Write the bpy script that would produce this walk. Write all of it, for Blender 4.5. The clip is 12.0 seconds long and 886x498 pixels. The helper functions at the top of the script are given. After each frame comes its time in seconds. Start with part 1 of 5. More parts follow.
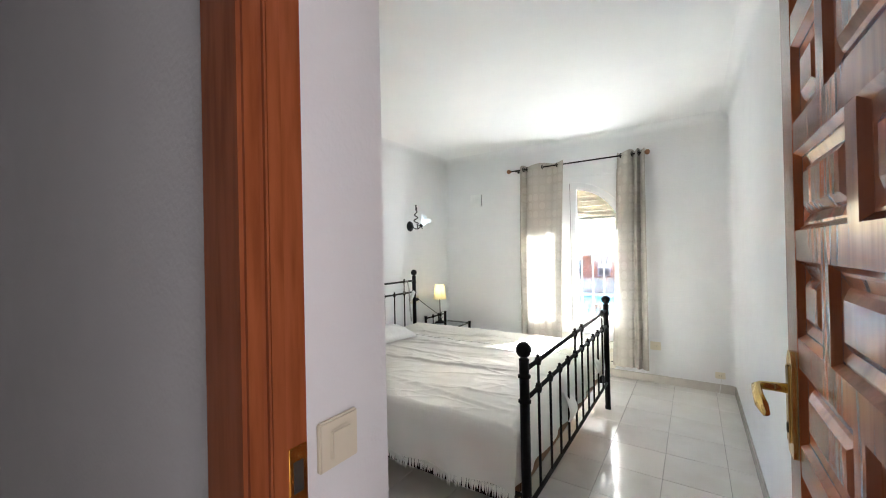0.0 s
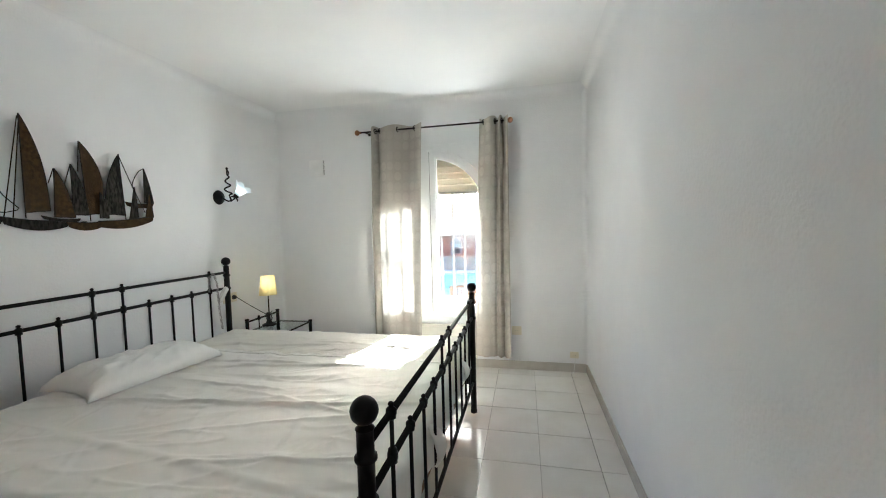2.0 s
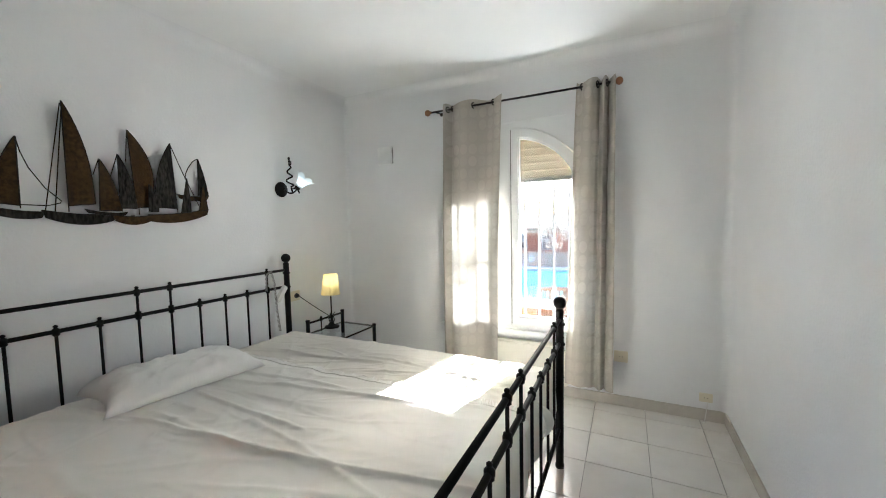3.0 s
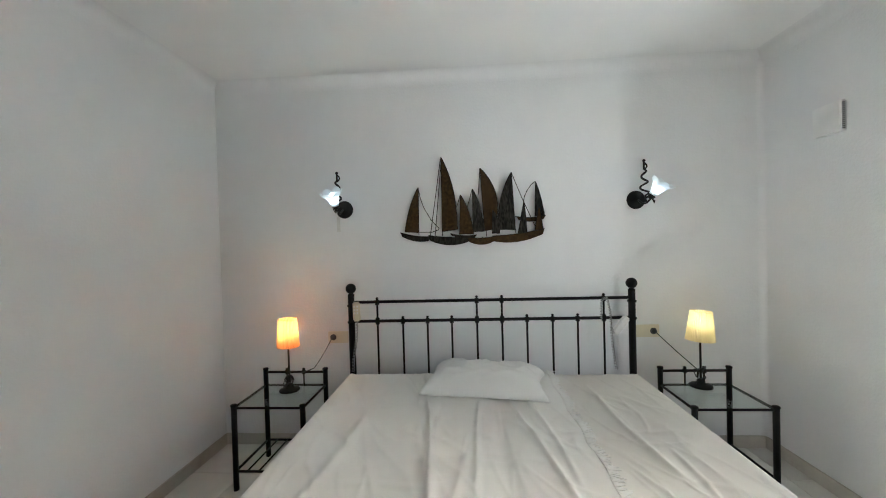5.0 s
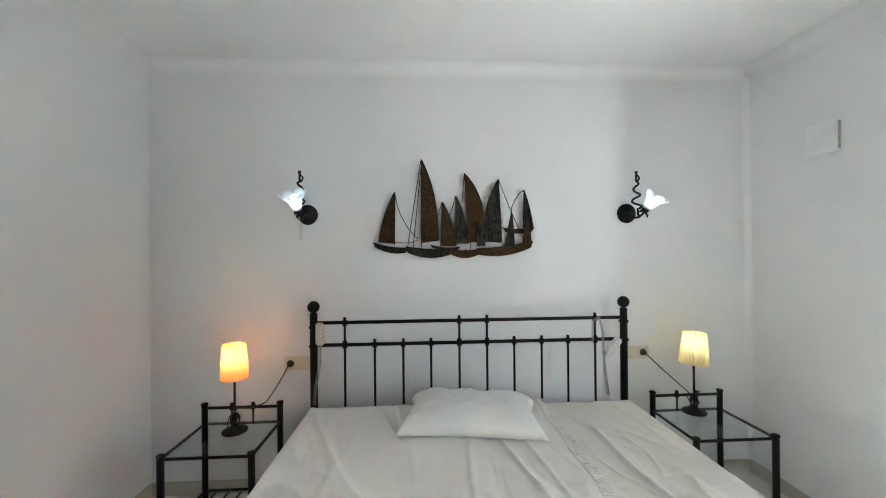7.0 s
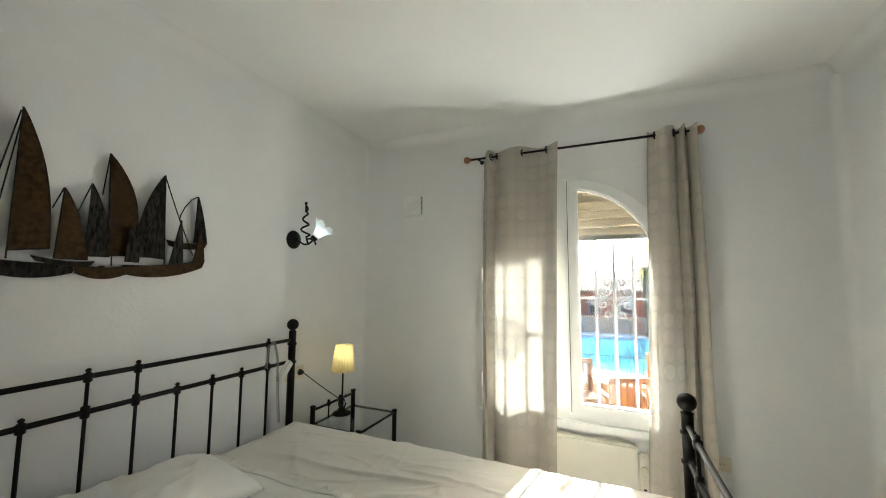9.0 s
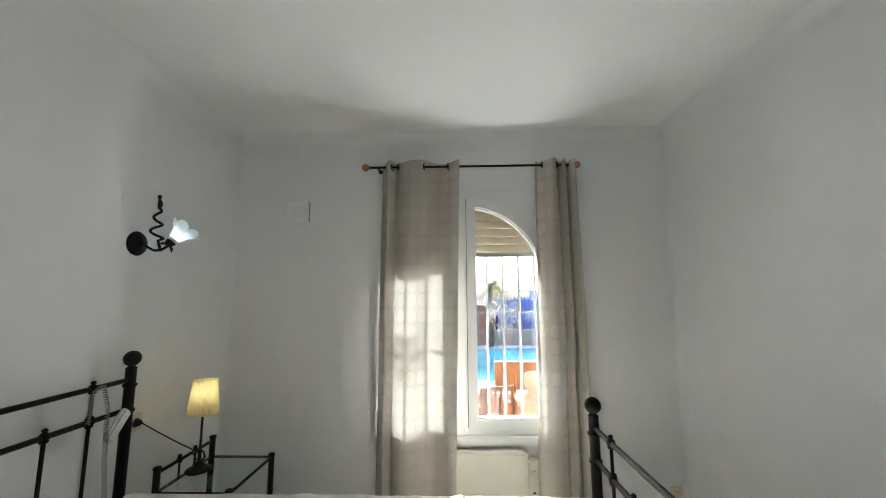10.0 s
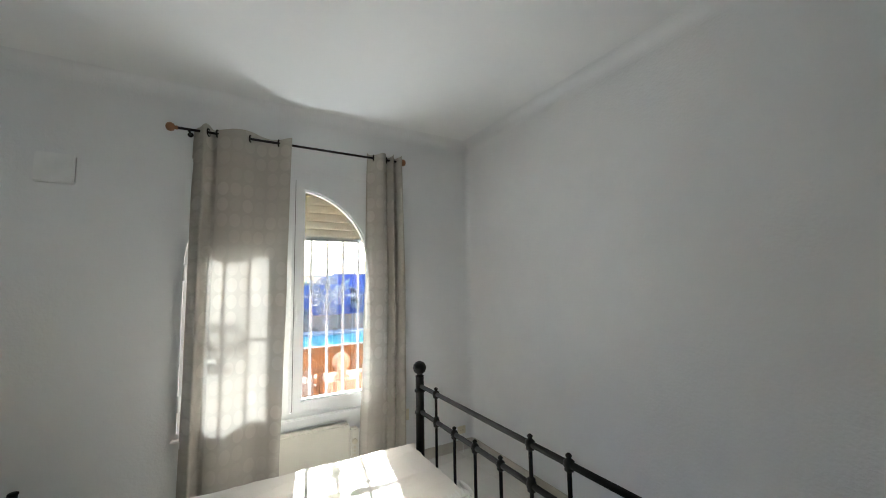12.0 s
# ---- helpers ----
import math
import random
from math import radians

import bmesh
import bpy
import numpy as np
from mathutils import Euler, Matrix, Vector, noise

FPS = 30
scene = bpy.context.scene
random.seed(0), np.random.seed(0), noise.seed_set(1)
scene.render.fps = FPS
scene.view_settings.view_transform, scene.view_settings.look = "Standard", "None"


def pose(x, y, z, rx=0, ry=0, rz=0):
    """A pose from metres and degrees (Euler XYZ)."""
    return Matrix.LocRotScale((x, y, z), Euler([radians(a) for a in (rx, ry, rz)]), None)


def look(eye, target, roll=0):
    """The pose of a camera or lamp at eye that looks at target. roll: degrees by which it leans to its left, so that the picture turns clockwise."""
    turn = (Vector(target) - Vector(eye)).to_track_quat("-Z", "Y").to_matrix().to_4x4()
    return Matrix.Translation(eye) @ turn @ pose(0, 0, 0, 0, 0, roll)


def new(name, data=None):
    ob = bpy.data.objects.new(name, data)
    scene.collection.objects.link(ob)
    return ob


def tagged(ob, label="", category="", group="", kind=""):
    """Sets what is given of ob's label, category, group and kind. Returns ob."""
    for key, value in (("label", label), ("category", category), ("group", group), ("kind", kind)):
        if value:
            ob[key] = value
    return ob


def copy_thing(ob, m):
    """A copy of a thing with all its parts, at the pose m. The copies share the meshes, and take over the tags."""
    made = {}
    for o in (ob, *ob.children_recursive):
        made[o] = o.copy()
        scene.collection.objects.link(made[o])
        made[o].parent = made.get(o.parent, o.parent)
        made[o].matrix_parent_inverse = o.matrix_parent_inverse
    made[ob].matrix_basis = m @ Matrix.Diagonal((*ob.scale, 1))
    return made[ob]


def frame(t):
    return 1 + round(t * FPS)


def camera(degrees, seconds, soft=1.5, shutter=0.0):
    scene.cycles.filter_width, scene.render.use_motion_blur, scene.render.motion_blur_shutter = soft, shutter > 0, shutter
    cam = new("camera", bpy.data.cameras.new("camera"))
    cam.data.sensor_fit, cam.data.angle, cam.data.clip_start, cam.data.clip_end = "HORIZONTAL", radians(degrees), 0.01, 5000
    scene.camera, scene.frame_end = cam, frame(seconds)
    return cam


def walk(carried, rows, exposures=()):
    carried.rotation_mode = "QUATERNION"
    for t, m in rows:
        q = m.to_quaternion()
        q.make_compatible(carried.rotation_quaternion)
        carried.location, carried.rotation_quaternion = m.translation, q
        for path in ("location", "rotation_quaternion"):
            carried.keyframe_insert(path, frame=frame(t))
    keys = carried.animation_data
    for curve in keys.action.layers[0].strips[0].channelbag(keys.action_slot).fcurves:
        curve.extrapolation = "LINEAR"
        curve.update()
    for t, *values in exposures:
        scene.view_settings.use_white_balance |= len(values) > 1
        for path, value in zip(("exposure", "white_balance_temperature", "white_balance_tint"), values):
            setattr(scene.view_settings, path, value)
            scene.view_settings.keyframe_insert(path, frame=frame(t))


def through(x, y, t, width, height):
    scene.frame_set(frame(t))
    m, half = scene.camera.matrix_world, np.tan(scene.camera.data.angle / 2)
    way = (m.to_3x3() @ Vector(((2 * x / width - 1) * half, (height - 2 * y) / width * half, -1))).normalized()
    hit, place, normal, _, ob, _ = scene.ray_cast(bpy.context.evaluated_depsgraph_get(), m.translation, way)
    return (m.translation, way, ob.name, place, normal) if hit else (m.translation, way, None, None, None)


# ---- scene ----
cam = camera(99.8, 12.0, soft=1.0)
PATH = [
    (0, (0.343, 0.295, 1.371), (-0.772, 1.955, 1.382), -1.2),
    (0.5, (0.19, 0.487, 1.377), (-0.529, 2.353, 1.345), -1.5),
    (1, (0.102, 0.604, 1.373), (-0.191, 2.582, 1.341), -1.7),
    (1.5, (0.107, 0.793, 1.379), (-0.056, 2.786, 1.323), -1.5),
    (2, (0.095, 1.046, 1.362), (-0.335, 2.996, 1.249), -1.5),
    (2.5, (0.043, 1.31, 1.341), (-0.597, 3.202, 1.239), -1.2),
    (2.7, (0.022, 1.427, 1.372), (-0.702, 3.287, 1.249), -1.2),
    (4.3, (0.126, 2.473, 1.342), (-1.737, 3.199, 1.31), -1.0),
    (4.5, (0.118, 2.52, 1.351), (-1.845, 2.901, 1.318), -1.2),
    (5, (0.117, 2.654, 1.415), (-1.879, 2.524, 1.387), -1.6),
    (5.5, (0.087, 2.557, 1.434), (-1.883, 2.212, 1.409), -1.7),
    (6, (0.022, 2.476, 1.406), (-1.941, 2.093, 1.408), -1.4),
    (6.5, (-0.023, 2.535, 1.425), (-2.014, 2.347, 1.418), -1.1),
    (6.7, (-0.072, 2.534, 1.453), (-2.07, 2.455, 1.443), -1.0),
    (8.3, (-0.439, 2.003, 1.432), (-2.068, 3.154, 1.572), 1.0),
    (8.5, (-0.44, 1.944, 1.444), (-1.921, 3.283, 1.572), 0.8),
    (9, (-0.564, 1.92, 1.396), (-1.363, 3.745, 1.573), 0.3),
    (9.5, (-0.701, 1.988, 1.403), (-0.998, 3.951, 1.642), -0.1),
    (10, (-0.89, 1.986, 1.392), (-0.945, 3.968, 1.656), -0.3),
    (10.5, (-1.042, 1.98, 1.405), (-0.965, 3.962, 1.66), -0.3),
    (11, (-1.098, 1.976, 1.392), (-0.915, 3.951, 1.648), -0.7),
    (11.5, (-1.094, 1.946, 1.39), (-0.78, 3.907, 1.623), -0.5),
    (12, (-1.176, 1.883, 1.377), (-0.188, 3.613, 1.554), -0.9),
]
EXPOSURES = [(0.0, 5.93, 5700, 6), (1.0, 5.83, 5670, 6), (1.5, 5.78, 5620, 5), (2.0, 5.53, 5720, 4), (2.7, 5.43, 5670, 6), (4.3, 5.12, 6250, 1), (5.0, 5.47, 5650, 5), (6.0, 5.74, 5550, 5), (6.5, 5.77, 5550, 5), (8.5, 5.13, 5600, 5), (9.0, 5.03, 6200, 1), (9.5, 4.78, 6200, 1), (10.0, 4.7, 5840, 4), (10.5, 4.7, 5660, 5), (12.0, 4.66, 5700, 5)]
walk(cam, [(t, look(eye, target, roll)) for t, eye, target, roll in PATH], EXPOSURES)

# ---- light ----
SUN_DIR = Vector((0.185, 1.0, 0.648)).normalized()
world = bpy.data.worlds.new("sky")
scene.world = world
world.use_nodes = True
wn, wl = world.node_tree.nodes, world.node_tree.links
wn.clear()
w_out = wn.new("ShaderNodeOutputWorld")
w_bg = wn.new("ShaderNodeBackground")
w_sky = wn.new("ShaderNodeTexSky")
w_sky.sky_type, w_sky.sun_disc = "NISHITA", False
w_sky.sun_elevation, w_sky.sun_rotation = radians(32.5), radians(10.5)
w_sky.dust_density = 5.0
w_bg.inputs["Strength"].default_value = 0.15
wl.new(w_sky.outputs[0], w_bg.inputs["Color"])
wl.new(w_bg.outputs[0], w_out.inputs["Surface"])
sun = new("sun", bpy.data.lights.new("sun", "SUN"))
sun.data.energy, sun.data.angle, sun.data.color = 2.3, radians(0.5), (1.0, 0.94, 0.85)
sun.matrix_world = look(SUN_DIR * 30, (0, 0, 0))


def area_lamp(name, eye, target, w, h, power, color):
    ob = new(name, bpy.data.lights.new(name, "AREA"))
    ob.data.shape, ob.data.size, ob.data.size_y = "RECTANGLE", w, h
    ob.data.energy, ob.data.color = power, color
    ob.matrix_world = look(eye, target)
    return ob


def bulb_lamp(name, at, power, color, size=0.02):
    ob = new(name, bpy.data.lights.new(name, "POINT"))
    ob.data.energy, ob.data.color, ob.data.shadow_soft_size = power, color, size
    ob.location = at
    return ob


# unseen lamp added beside the doorway to brighten its reveal and frame
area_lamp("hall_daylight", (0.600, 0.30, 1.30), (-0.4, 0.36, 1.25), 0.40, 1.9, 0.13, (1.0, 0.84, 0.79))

# hidden lamp added in the window's opening: daylight thrown up off the sunlit sill
area_lamp("window_daylight", (-0.545, 4.765, 0.512), (-0.545, 4.30, 0.86), 0.52, 0.17, 1.0, (1.0, 0.97, 0.92))
# hidden lamp added at the opening's side, as sky light through the bare pane
area_lamp("window_skylight", (-0.195, 4.725, 1.20), (-2.48, 3.90, 1.15), 0.10, 1.05, 0.36, (1.0, 0.96, 0.90))


# ---- materials ----
def mat(name, color, rough=0.5, metal=0.0, c2=None, scale=8.0, detail=4.0, bump=0.0, bump_scale=60.0, c3=None, big=1.2, spec=0.5, stretch=None, per_object=0.0):
    """A surface with grain at two scales: a fine noise between color and c2, a broad one towards c3, and relief."""
    m = bpy.data.materials.new(name)
    m.use_nodes = True
    n, l = m.node_tree.nodes, m.node_tree.links
    b = n["Principled BSDF"]
    b.inputs["Roughness"].default_value, b.inputs["Metallic"].default_value = rough, metal
    b.inputs["Specular IOR Level"].default_value = spec
    co = n.new("ShaderNodeTexCoord")
    mp = n.new("ShaderNodeMapping")
    if stretch:
        mp.inputs["Scale"].default_value = stretch
    l.new(co.outputs["Object"], mp.inputs["Vector"])
    tx = n.new("ShaderNodeTexNoise")
    tx.inputs["Scale"].default_value, tx.inputs["Detail"].default_value = scale, detail
    l.new(mp.outputs[0], tx.inputs["Vector"])
    mx = n.new("ShaderNodeMix")
    mx.data_type = "RGBA"
    mx.inputs["A"].default_value = (*color, 1)
    mx.inputs["B"].default_value = (*(c2 or [c * 0.88 for c in color]), 1)
    rp = n.new("ShaderNodeMapRange")
    rp.inputs["From Min"].default_value, rp.inputs["From Max"].default_value = 0.35, 0.65
    l.new(tx.outputs["Fac"], rp.inputs["Value"])
    l.new(rp.outputs[0], mx.inputs["Factor"])
    t2 = n.new("ShaderNodeTexNoise")
    t2.inputs["Scale"].default_value, t2.inputs["Detail"].default_value = big, 3.0
    l.new(mp.outputs[0], t2.inputs["Vector"])
    m2 = n.new("ShaderNodeMix")
    m2.data_type = "RGBA"
    r2 = n.new("ShaderNodeMapRange")
    r2.inputs["From Min"].default_value, r2.inputs["From Max"].default_value = 0.45, 0.75
    l.new(t2.outputs["Fac"], r2.inputs["Value"])
    l.new(r2.outputs[0], m2.inputs["Factor"])
    l.new(mx.outputs["Result"], m2.inputs["A"])
    m2.inputs["B"].default_value = (*(c3 or [c * 0.93 for c in color]), 1)
    last = m2.outputs["Result"]
    if per_object:
        oi = n.new("ShaderNodeObjectInfo")
        r3 = n.new("ShaderNodeMapRange")
        r3.inputs["To Min"].default_value, r3.inputs["To Max"].default_value = 1 - per_object, 1 + per_object
        l.new(oi.outputs["Random"], r3.inputs["Value"])
        hs = n.new("ShaderNodeHueSaturation")
        l.new(r3.outputs[0], hs.inputs["Value"])
        l.new(last, hs.inputs["Color"])
        last = hs.outputs["Color"]
        ad = n.new("ShaderNodeVectorMath")
        ad.operation = "ADD"
        sc = n.new("ShaderNodeMath")
        sc.operation = "MULTIPLY"
        sc.inputs[1].default_value = 37.0
        l.new(oi.outputs["Random"], sc.inputs[0])
        l.new(mp.outputs[0], ad.inputs[0])
        l.new(sc.outputs[0], ad.inputs[1])
        l.new(ad.outputs[0], tx.inputs["Vector"])
        l.new(ad.outputs[0], t2.inputs["Vector"])
    l.new(last, b.inputs["Base Color"])
    if bump:
        t3 = n.new("ShaderNodeTexNoise")
        t3.inputs["Scale"].default_value, t3.inputs["Detail"].default_value = bump_scale, 4.0
        l.new(mp.outputs[0], t3.inputs["Vector"])
        bp = n.new("ShaderNodeBump")
        bp.inputs["Strength"].default_value, bp.inputs["Distance"].default_value = bump, 0.004
        l.new(t3.outputs["Fac"], bp.inputs["Height"])
        l.new(bp.outputs[0], b.inputs["Normal"])
    return m


def cloth(name, color, through=0.4, c2=None, bump=0.15, weave=900.0, dots=None):
    """Woven cloth that lets light through. dots: the colour of a woven pattern of ovals, laid by the cloth's own coordinates."""
    m = mat(name, color, 0.85, 0.0, c2, 3.0, 4.0, bump, weave, spec=0.2)
    n, l = m.node_tree.nodes, m.node_tree.links
    b = n["Principled BSDF"]
    src = b.inputs["Base Color"].links[0].from_socket
    if dots:
        uv = n.new("ShaderNodeTexCoord")
        ms = n.new("ShaderNodeMapping")
        ms.inputs["Scale"].default_value = (1 / 0.100, 1 / 0.098, 1)
        fr = n.new("ShaderNodeVectorMath")
        fr.operation = "FRACTION"
        sb = n.new("ShaderNodeVectorMath")
        sb.operation = "SUBTRACT"
        sb.inputs[1].default_value = (0.5, 0.5, 0)
        ln = n.new("ShaderNodeVectorMath")
        ln.operation = "LENGTH"
        lt = n.new("ShaderNodeMapRange")
        lt.inputs["From Min"].default_value, lt.inputs["From Max"].default_value = 0.45, 0.40
        l.new(uv.outputs["UV"], ms.inputs["Vector"])
        l.new(ms.outputs[0], fr.inputs[0])
        l.new(fr.outputs[0], sb.inputs[0])
        l.new(sb.outputs[0], ln.inputs[0])
        l.new(ln.outputs["Value"], lt.inputs["Value"])
        # each oval is woven a little lighter or darker than the next
        fl = n.new("ShaderNodeVectorMath")
        fl.operation = "FLOOR"
        wh = n.new("ShaderNodeTexWhiteNoise")
        mu = n.new("ShaderNodeMath")
        mu.operation = "MULTIPLY"
        l.new(ms.outputs[0], fl.inputs[0])
        l.new(fl.outputs[0], wh.inputs["Vector"])
        l.new(wh.outputs["Value"], mu.inputs[0])
        l.new(lt.outputs[0], mu.inputs[1])
        md = n.new("ShaderNodeMix")
        md.data_type = "RGBA"
        md.inputs["B"].default_value = (*dots, 1)
        l.new(mu.outputs[0], md.inputs["Factor"])
        l.new(src, md.inputs["A"])
        src = md.outputs["Result"]
        l.new(src, b.inputs["Base Color"])
        rr = n.new("ShaderNodeMapRange")
        rr.inputs["To Min"].default_value, rr.inputs["To Max"].default_value = 0.8, 0.62
        l.new(lt.outputs[0], rr.inputs["Value"])
        l.new(rr.outputs[0], b.inputs["Roughness"])
        b.inputs["Specular IOR Level"].default_value = 0.5
    tr = n.new("ShaderNodeBsdfTranslucent")
    if dots:
        # light passes between the threads without taking much of their colour
        tr.inputs["Color"].default_value = (0.58, 0.585, 0.55, 1)
    else:
        l.new(src, tr.inputs["Color"])
    mx = n.new("ShaderNodeMixShader")
    mx.inputs["Fac"].default_value = through
    out = n["Material Output"]
    l.new(b.outputs[0], mx.inputs[1])
    l.new(tr.outputs[0], mx.inputs[2])
    l.new(mx.outputs[0], out.inputs["Surface"])
    return m


def glass(name, color=(1, 1, 1), rough=0.0):
    m = bpy.data.materials.new(name)
    m.use_nodes = True
    n, l = m.node_tree.nodes, m.node_tree.links
    n.clear()
    out = n.new("ShaderNodeOutputMaterial")
    tr = n.new("ShaderNodeBsdfTransparent")
    tr.inputs["Color"].default_value = (*color, 1)
    gl = n.new("ShaderNodeBsdfGlossy")
    gl.inputs["Roughness"].default_value = rough
    lw = n.new("ShaderNodeLayerWeight")
    pw = n.new("ShaderNodeMath")
    pw.operation, pw.inputs[1].default_value = "POWER", 5.0
    ma = n.new("ShaderNodeMath")
    ma.operation = "MULTIPLY_ADD"
    ma.inputs[1].default_value, ma.inputs[2].default_value = 0.55, 0.035
    mx = n.new("ShaderNodeMixShader")
    l.new(lw.outputs["Facing"], pw.inputs[0])
    l.new(pw.outputs[0], ma.inputs[0])
    l.new(ma.outputs[0], mx.inputs["Fac"])
    l.new(tr.outputs[0], mx.inputs[1])
    l.new(gl.outputs[0], mx.inputs[2])
    l.new(mx.outputs[0], out.inputs["Surface"])
    return m


def glow(name, color, strength):
    m = bpy.data.materials.new(name)
    m.use_nodes = True
    b = m.node_tree.nodes["Principled BSDF"]
    b.inputs["Base Color"].default_value = (*color, 1)
    b.inputs["Emission Color"].default_value = (*color, 1)
    b.inputs["Emission Strength"].default_value = strength
    return m


PLASTER = mat("white_plaster", (0.80, 0.80, 0.80), 0.75, 0, (0.78, 0.78, 0.785), 5, 4, 0.45, 80, (0.77, 0.77, 0.77), 0.9, 0.25)
CEILING = mat("ceiling_paint", (0.84, 0.84, 0.83), 0.85, 0, (0.82, 0.82, 0.82), 4, 3, 0.12, 120, (0.81, 0.81, 0.80), 0.8, 0.2)
TILE = mat("beige_floor_tile", (0.76, 0.73, 0.68), 0.14, 0, (0.69, 0.655, 0.60), 5, 6, 0.02, 30, (0.73, 0.705, 0.66), 2.4, 0.5, per_object=0.04)
GROUT = mat("grout", (0.47, 0.44, 0.40), 0.9, 0, None, 60, 3, 0.2, 200)
BASEB = mat("beige_skirting", (0.60, 0.56, 0.50), 0.25, 0, (0.52, 0.48, 0.43), 7, 5)
WOOD = mat("varnished_mahogany", (0.31, 0.092, 0.032), 0.17, 0, (0.22, 0.060, 0.020), 7, 6, 0.015, 40, (0.35, 0.110, 0.042), 2.0, 0.27, (9, 9, 0.8))
BRASS = mat("polished_brass", (0.83, 0.62, 0.24), 0.2, 1, (0.72, 0.50, 0.18), 30, 4, 0.03, 80)
IRON = mat("black_iron", (0.0085, 0.008, 0.0075), 0.5, 0, (0.011, 0.010, 0.009), 60, 4, 0.1, 200, (0.009, 0.008, 0.007), 8, 0.14)
SPREAD = cloth("cream_cotton_spread", (0.85, 0.83, 0.79), 0.05, (0.81, 0.79, 0.745), 0.3, 500)
SPREAD_BEIGE = cloth("beige_cotton_spread", (0.79, 0.755, 0.69), 0.05, (0.75, 0.715, 0.65), 0.3, 500)
PILLOW = cloth("white_cotton", (0.87, 0.86, 0.835), 0.05, (0.83, 0.82, 0.79), 0.2, 600)
CURTAIN = cloth("beige_jacquard", (0.44, 0.405, 0.35), 0.052, (0.40, 0.365, 0.315), 0.3, 700, (0.475, 0.438, 0.38))
PVC = mat("white_pvc", (0.80, 0.81, 0.81), 0.3, 0, (0.78, 0.79, 0.79), 6, 3)
SHUTTER = cloth("beige_shutter", (0.80, 0.75, 0.64), 0.30, (0.70, 0.63, 0.50), 0.05, 30)
# grey put into the clear pane to dim the bright outdoors behind it
GLASS = glass("dimming_window_glass", (0.35, 0.356, 0.363))
TABLE_GLASS = glass("table_glass", (0.95, 0.98, 0.97))
IVORY = mat("ivory_plastic", (0.74, 0.68, 0.54), 0.35, 0, (0.71, 0.65, 0.51), 10, 3)
WHITE_PLASTIC = mat("white_plastic", (0.85, 0.85, 0.84), 0.35, 0, None, 10, 3)
DARK = mat("dark_hole", (0.02, 0.018, 0.016), 0.7, 0, None, 20, 2)
CABLE = mat("black_cable", (0.02, 0.02, 0.02), 0.5, 0, None, 40, 2)
GREY_CABLE = mat("grey_coiled_cable", (0.30, 0.29, 0.28), 0.5, 0, None, 40, 2)
WHITE_CABLE = mat("white_cable", (0.72, 0.71, 0.68), 0.5, 0, None, 40, 2)
WHITE_IRON = mat("white_painted_iron", (0.80, 0.79, 0.77), 0.45, 0, (0.74, 0.72, 0.69), 40, 4, 0.15, 150)
RADIATOR = mat("cream_enamel", (0.76, 0.73, 0.64), 0.35, 0, (0.73, 0.70, 0.61), 8, 4)
SHIP_BROWN = mat("hammered_copper_brown", (0.066, 0.038, 0.012), 0.5, 0.15, (0.026, 0.014, 0.006), 45, 5, 0.8, 120, (0.040, 0.023, 0.009), 7, 0.10)
SHIP_DARK = mat("brushed_dark_bronze", (0.007, 0.006, 0.005), 0.5, 0.1, (0.045, 0.040, 0.032), 30, 5, 0.4, 90, (0.008, 0.007, 0.006), 9, 0.07, stretch=(1, 3.5, 1))
FINIAL = mat("turned_wood", (0.34, 0.15, 0.06), 0.4, 0, (0.22, 0.09, 0.035), 14, 5, 0.1, 60)
SHADE_CREAM = cloth("cream_pleated_fabric", (0.86, 0.75, 0.44), 0.5, (0.82, 0.71, 0.40), 0.1, 400)
SHADE_ORANGE = cloth("apricot_pleated_fabric", (0.88, 0.48, 0.20), 0.5, (0.83, 0.42, 0.16), 0.1, 400)
FROST = cloth("frosted_glass", (0.86, 0.90, 0.90), 0.5, (0.82, 0.87, 0.87), 0.05, 80)
COOL_BULB = glow("cool_bulb", (0.86, 0.96, 1.0), 0.22)
WARM_BULB = glow("warm_bulb", (1.0, 0.78, 0.40), 1.4)
PALE_BULB = glow("pale_bulb", (1.0, 0.93, 0.72), 0.4)
ORANGE = mat("orange_stucco", (0.62, 0.30, 0.11), 0.85, 0, (0.56, 0.26, 0.09), 2.5, 5, 0.4, 40, (0.66, 0.34, 0.14), 0.5)
PINKISH = mat("salmon_stucco", (0.66, 0.42, 0.28), 0.85, 0, (0.60, 0.38, 0.25), 3, 5, 0.4, 40)
RED = mat("terracotta_stucco", (0.62, 0.27, 0.17), 0.85, 0, (0.57, 0.24, 0.15), 0.8, 5, 0.3, 10, (0.66, 0.30, 0.20), 0.3)
BLUE = mat("blue_stucco", (0.25, 0.32, 0.70), 0.85, 0, (0.22, 0.29, 0.65), 0.8, 5, 0.3, 10, (0.28, 0.35, 0.72), 0.3)
BEIGE_WALL = mat("beige_garden_wall", (0.60, 0.47, 0.36), 0.9, 0, (0.55, 0.42, 0.32), 0.8, 5, 0.3, 10)
ROOF = mat("roof_tile", (0.42, 0.33, 0.27), 0.85, 0, (0.30, 0.21, 0.16), 1.5, 5, 0.3, 8, (0.5, 0.42, 0.36), 0.5)
WHITE_STUCCO = mat("white_stucco", (0.78, 0.77, 0.75), 0.8, 0, None, 2, 4, 0.2, 20)
PAVING = mat("pale_paving", (0.55, 0.50, 0.44), 0.8, 0, (0.48, 0.43, 0.38), 1.2, 5, 0.3, 12)
TERRACE = mat("terrace_tile", (0.66, 0.56, 0.46), 0.45, 0, (0.60, 0.49, 0.39), 4, 5, 0.2, 20)
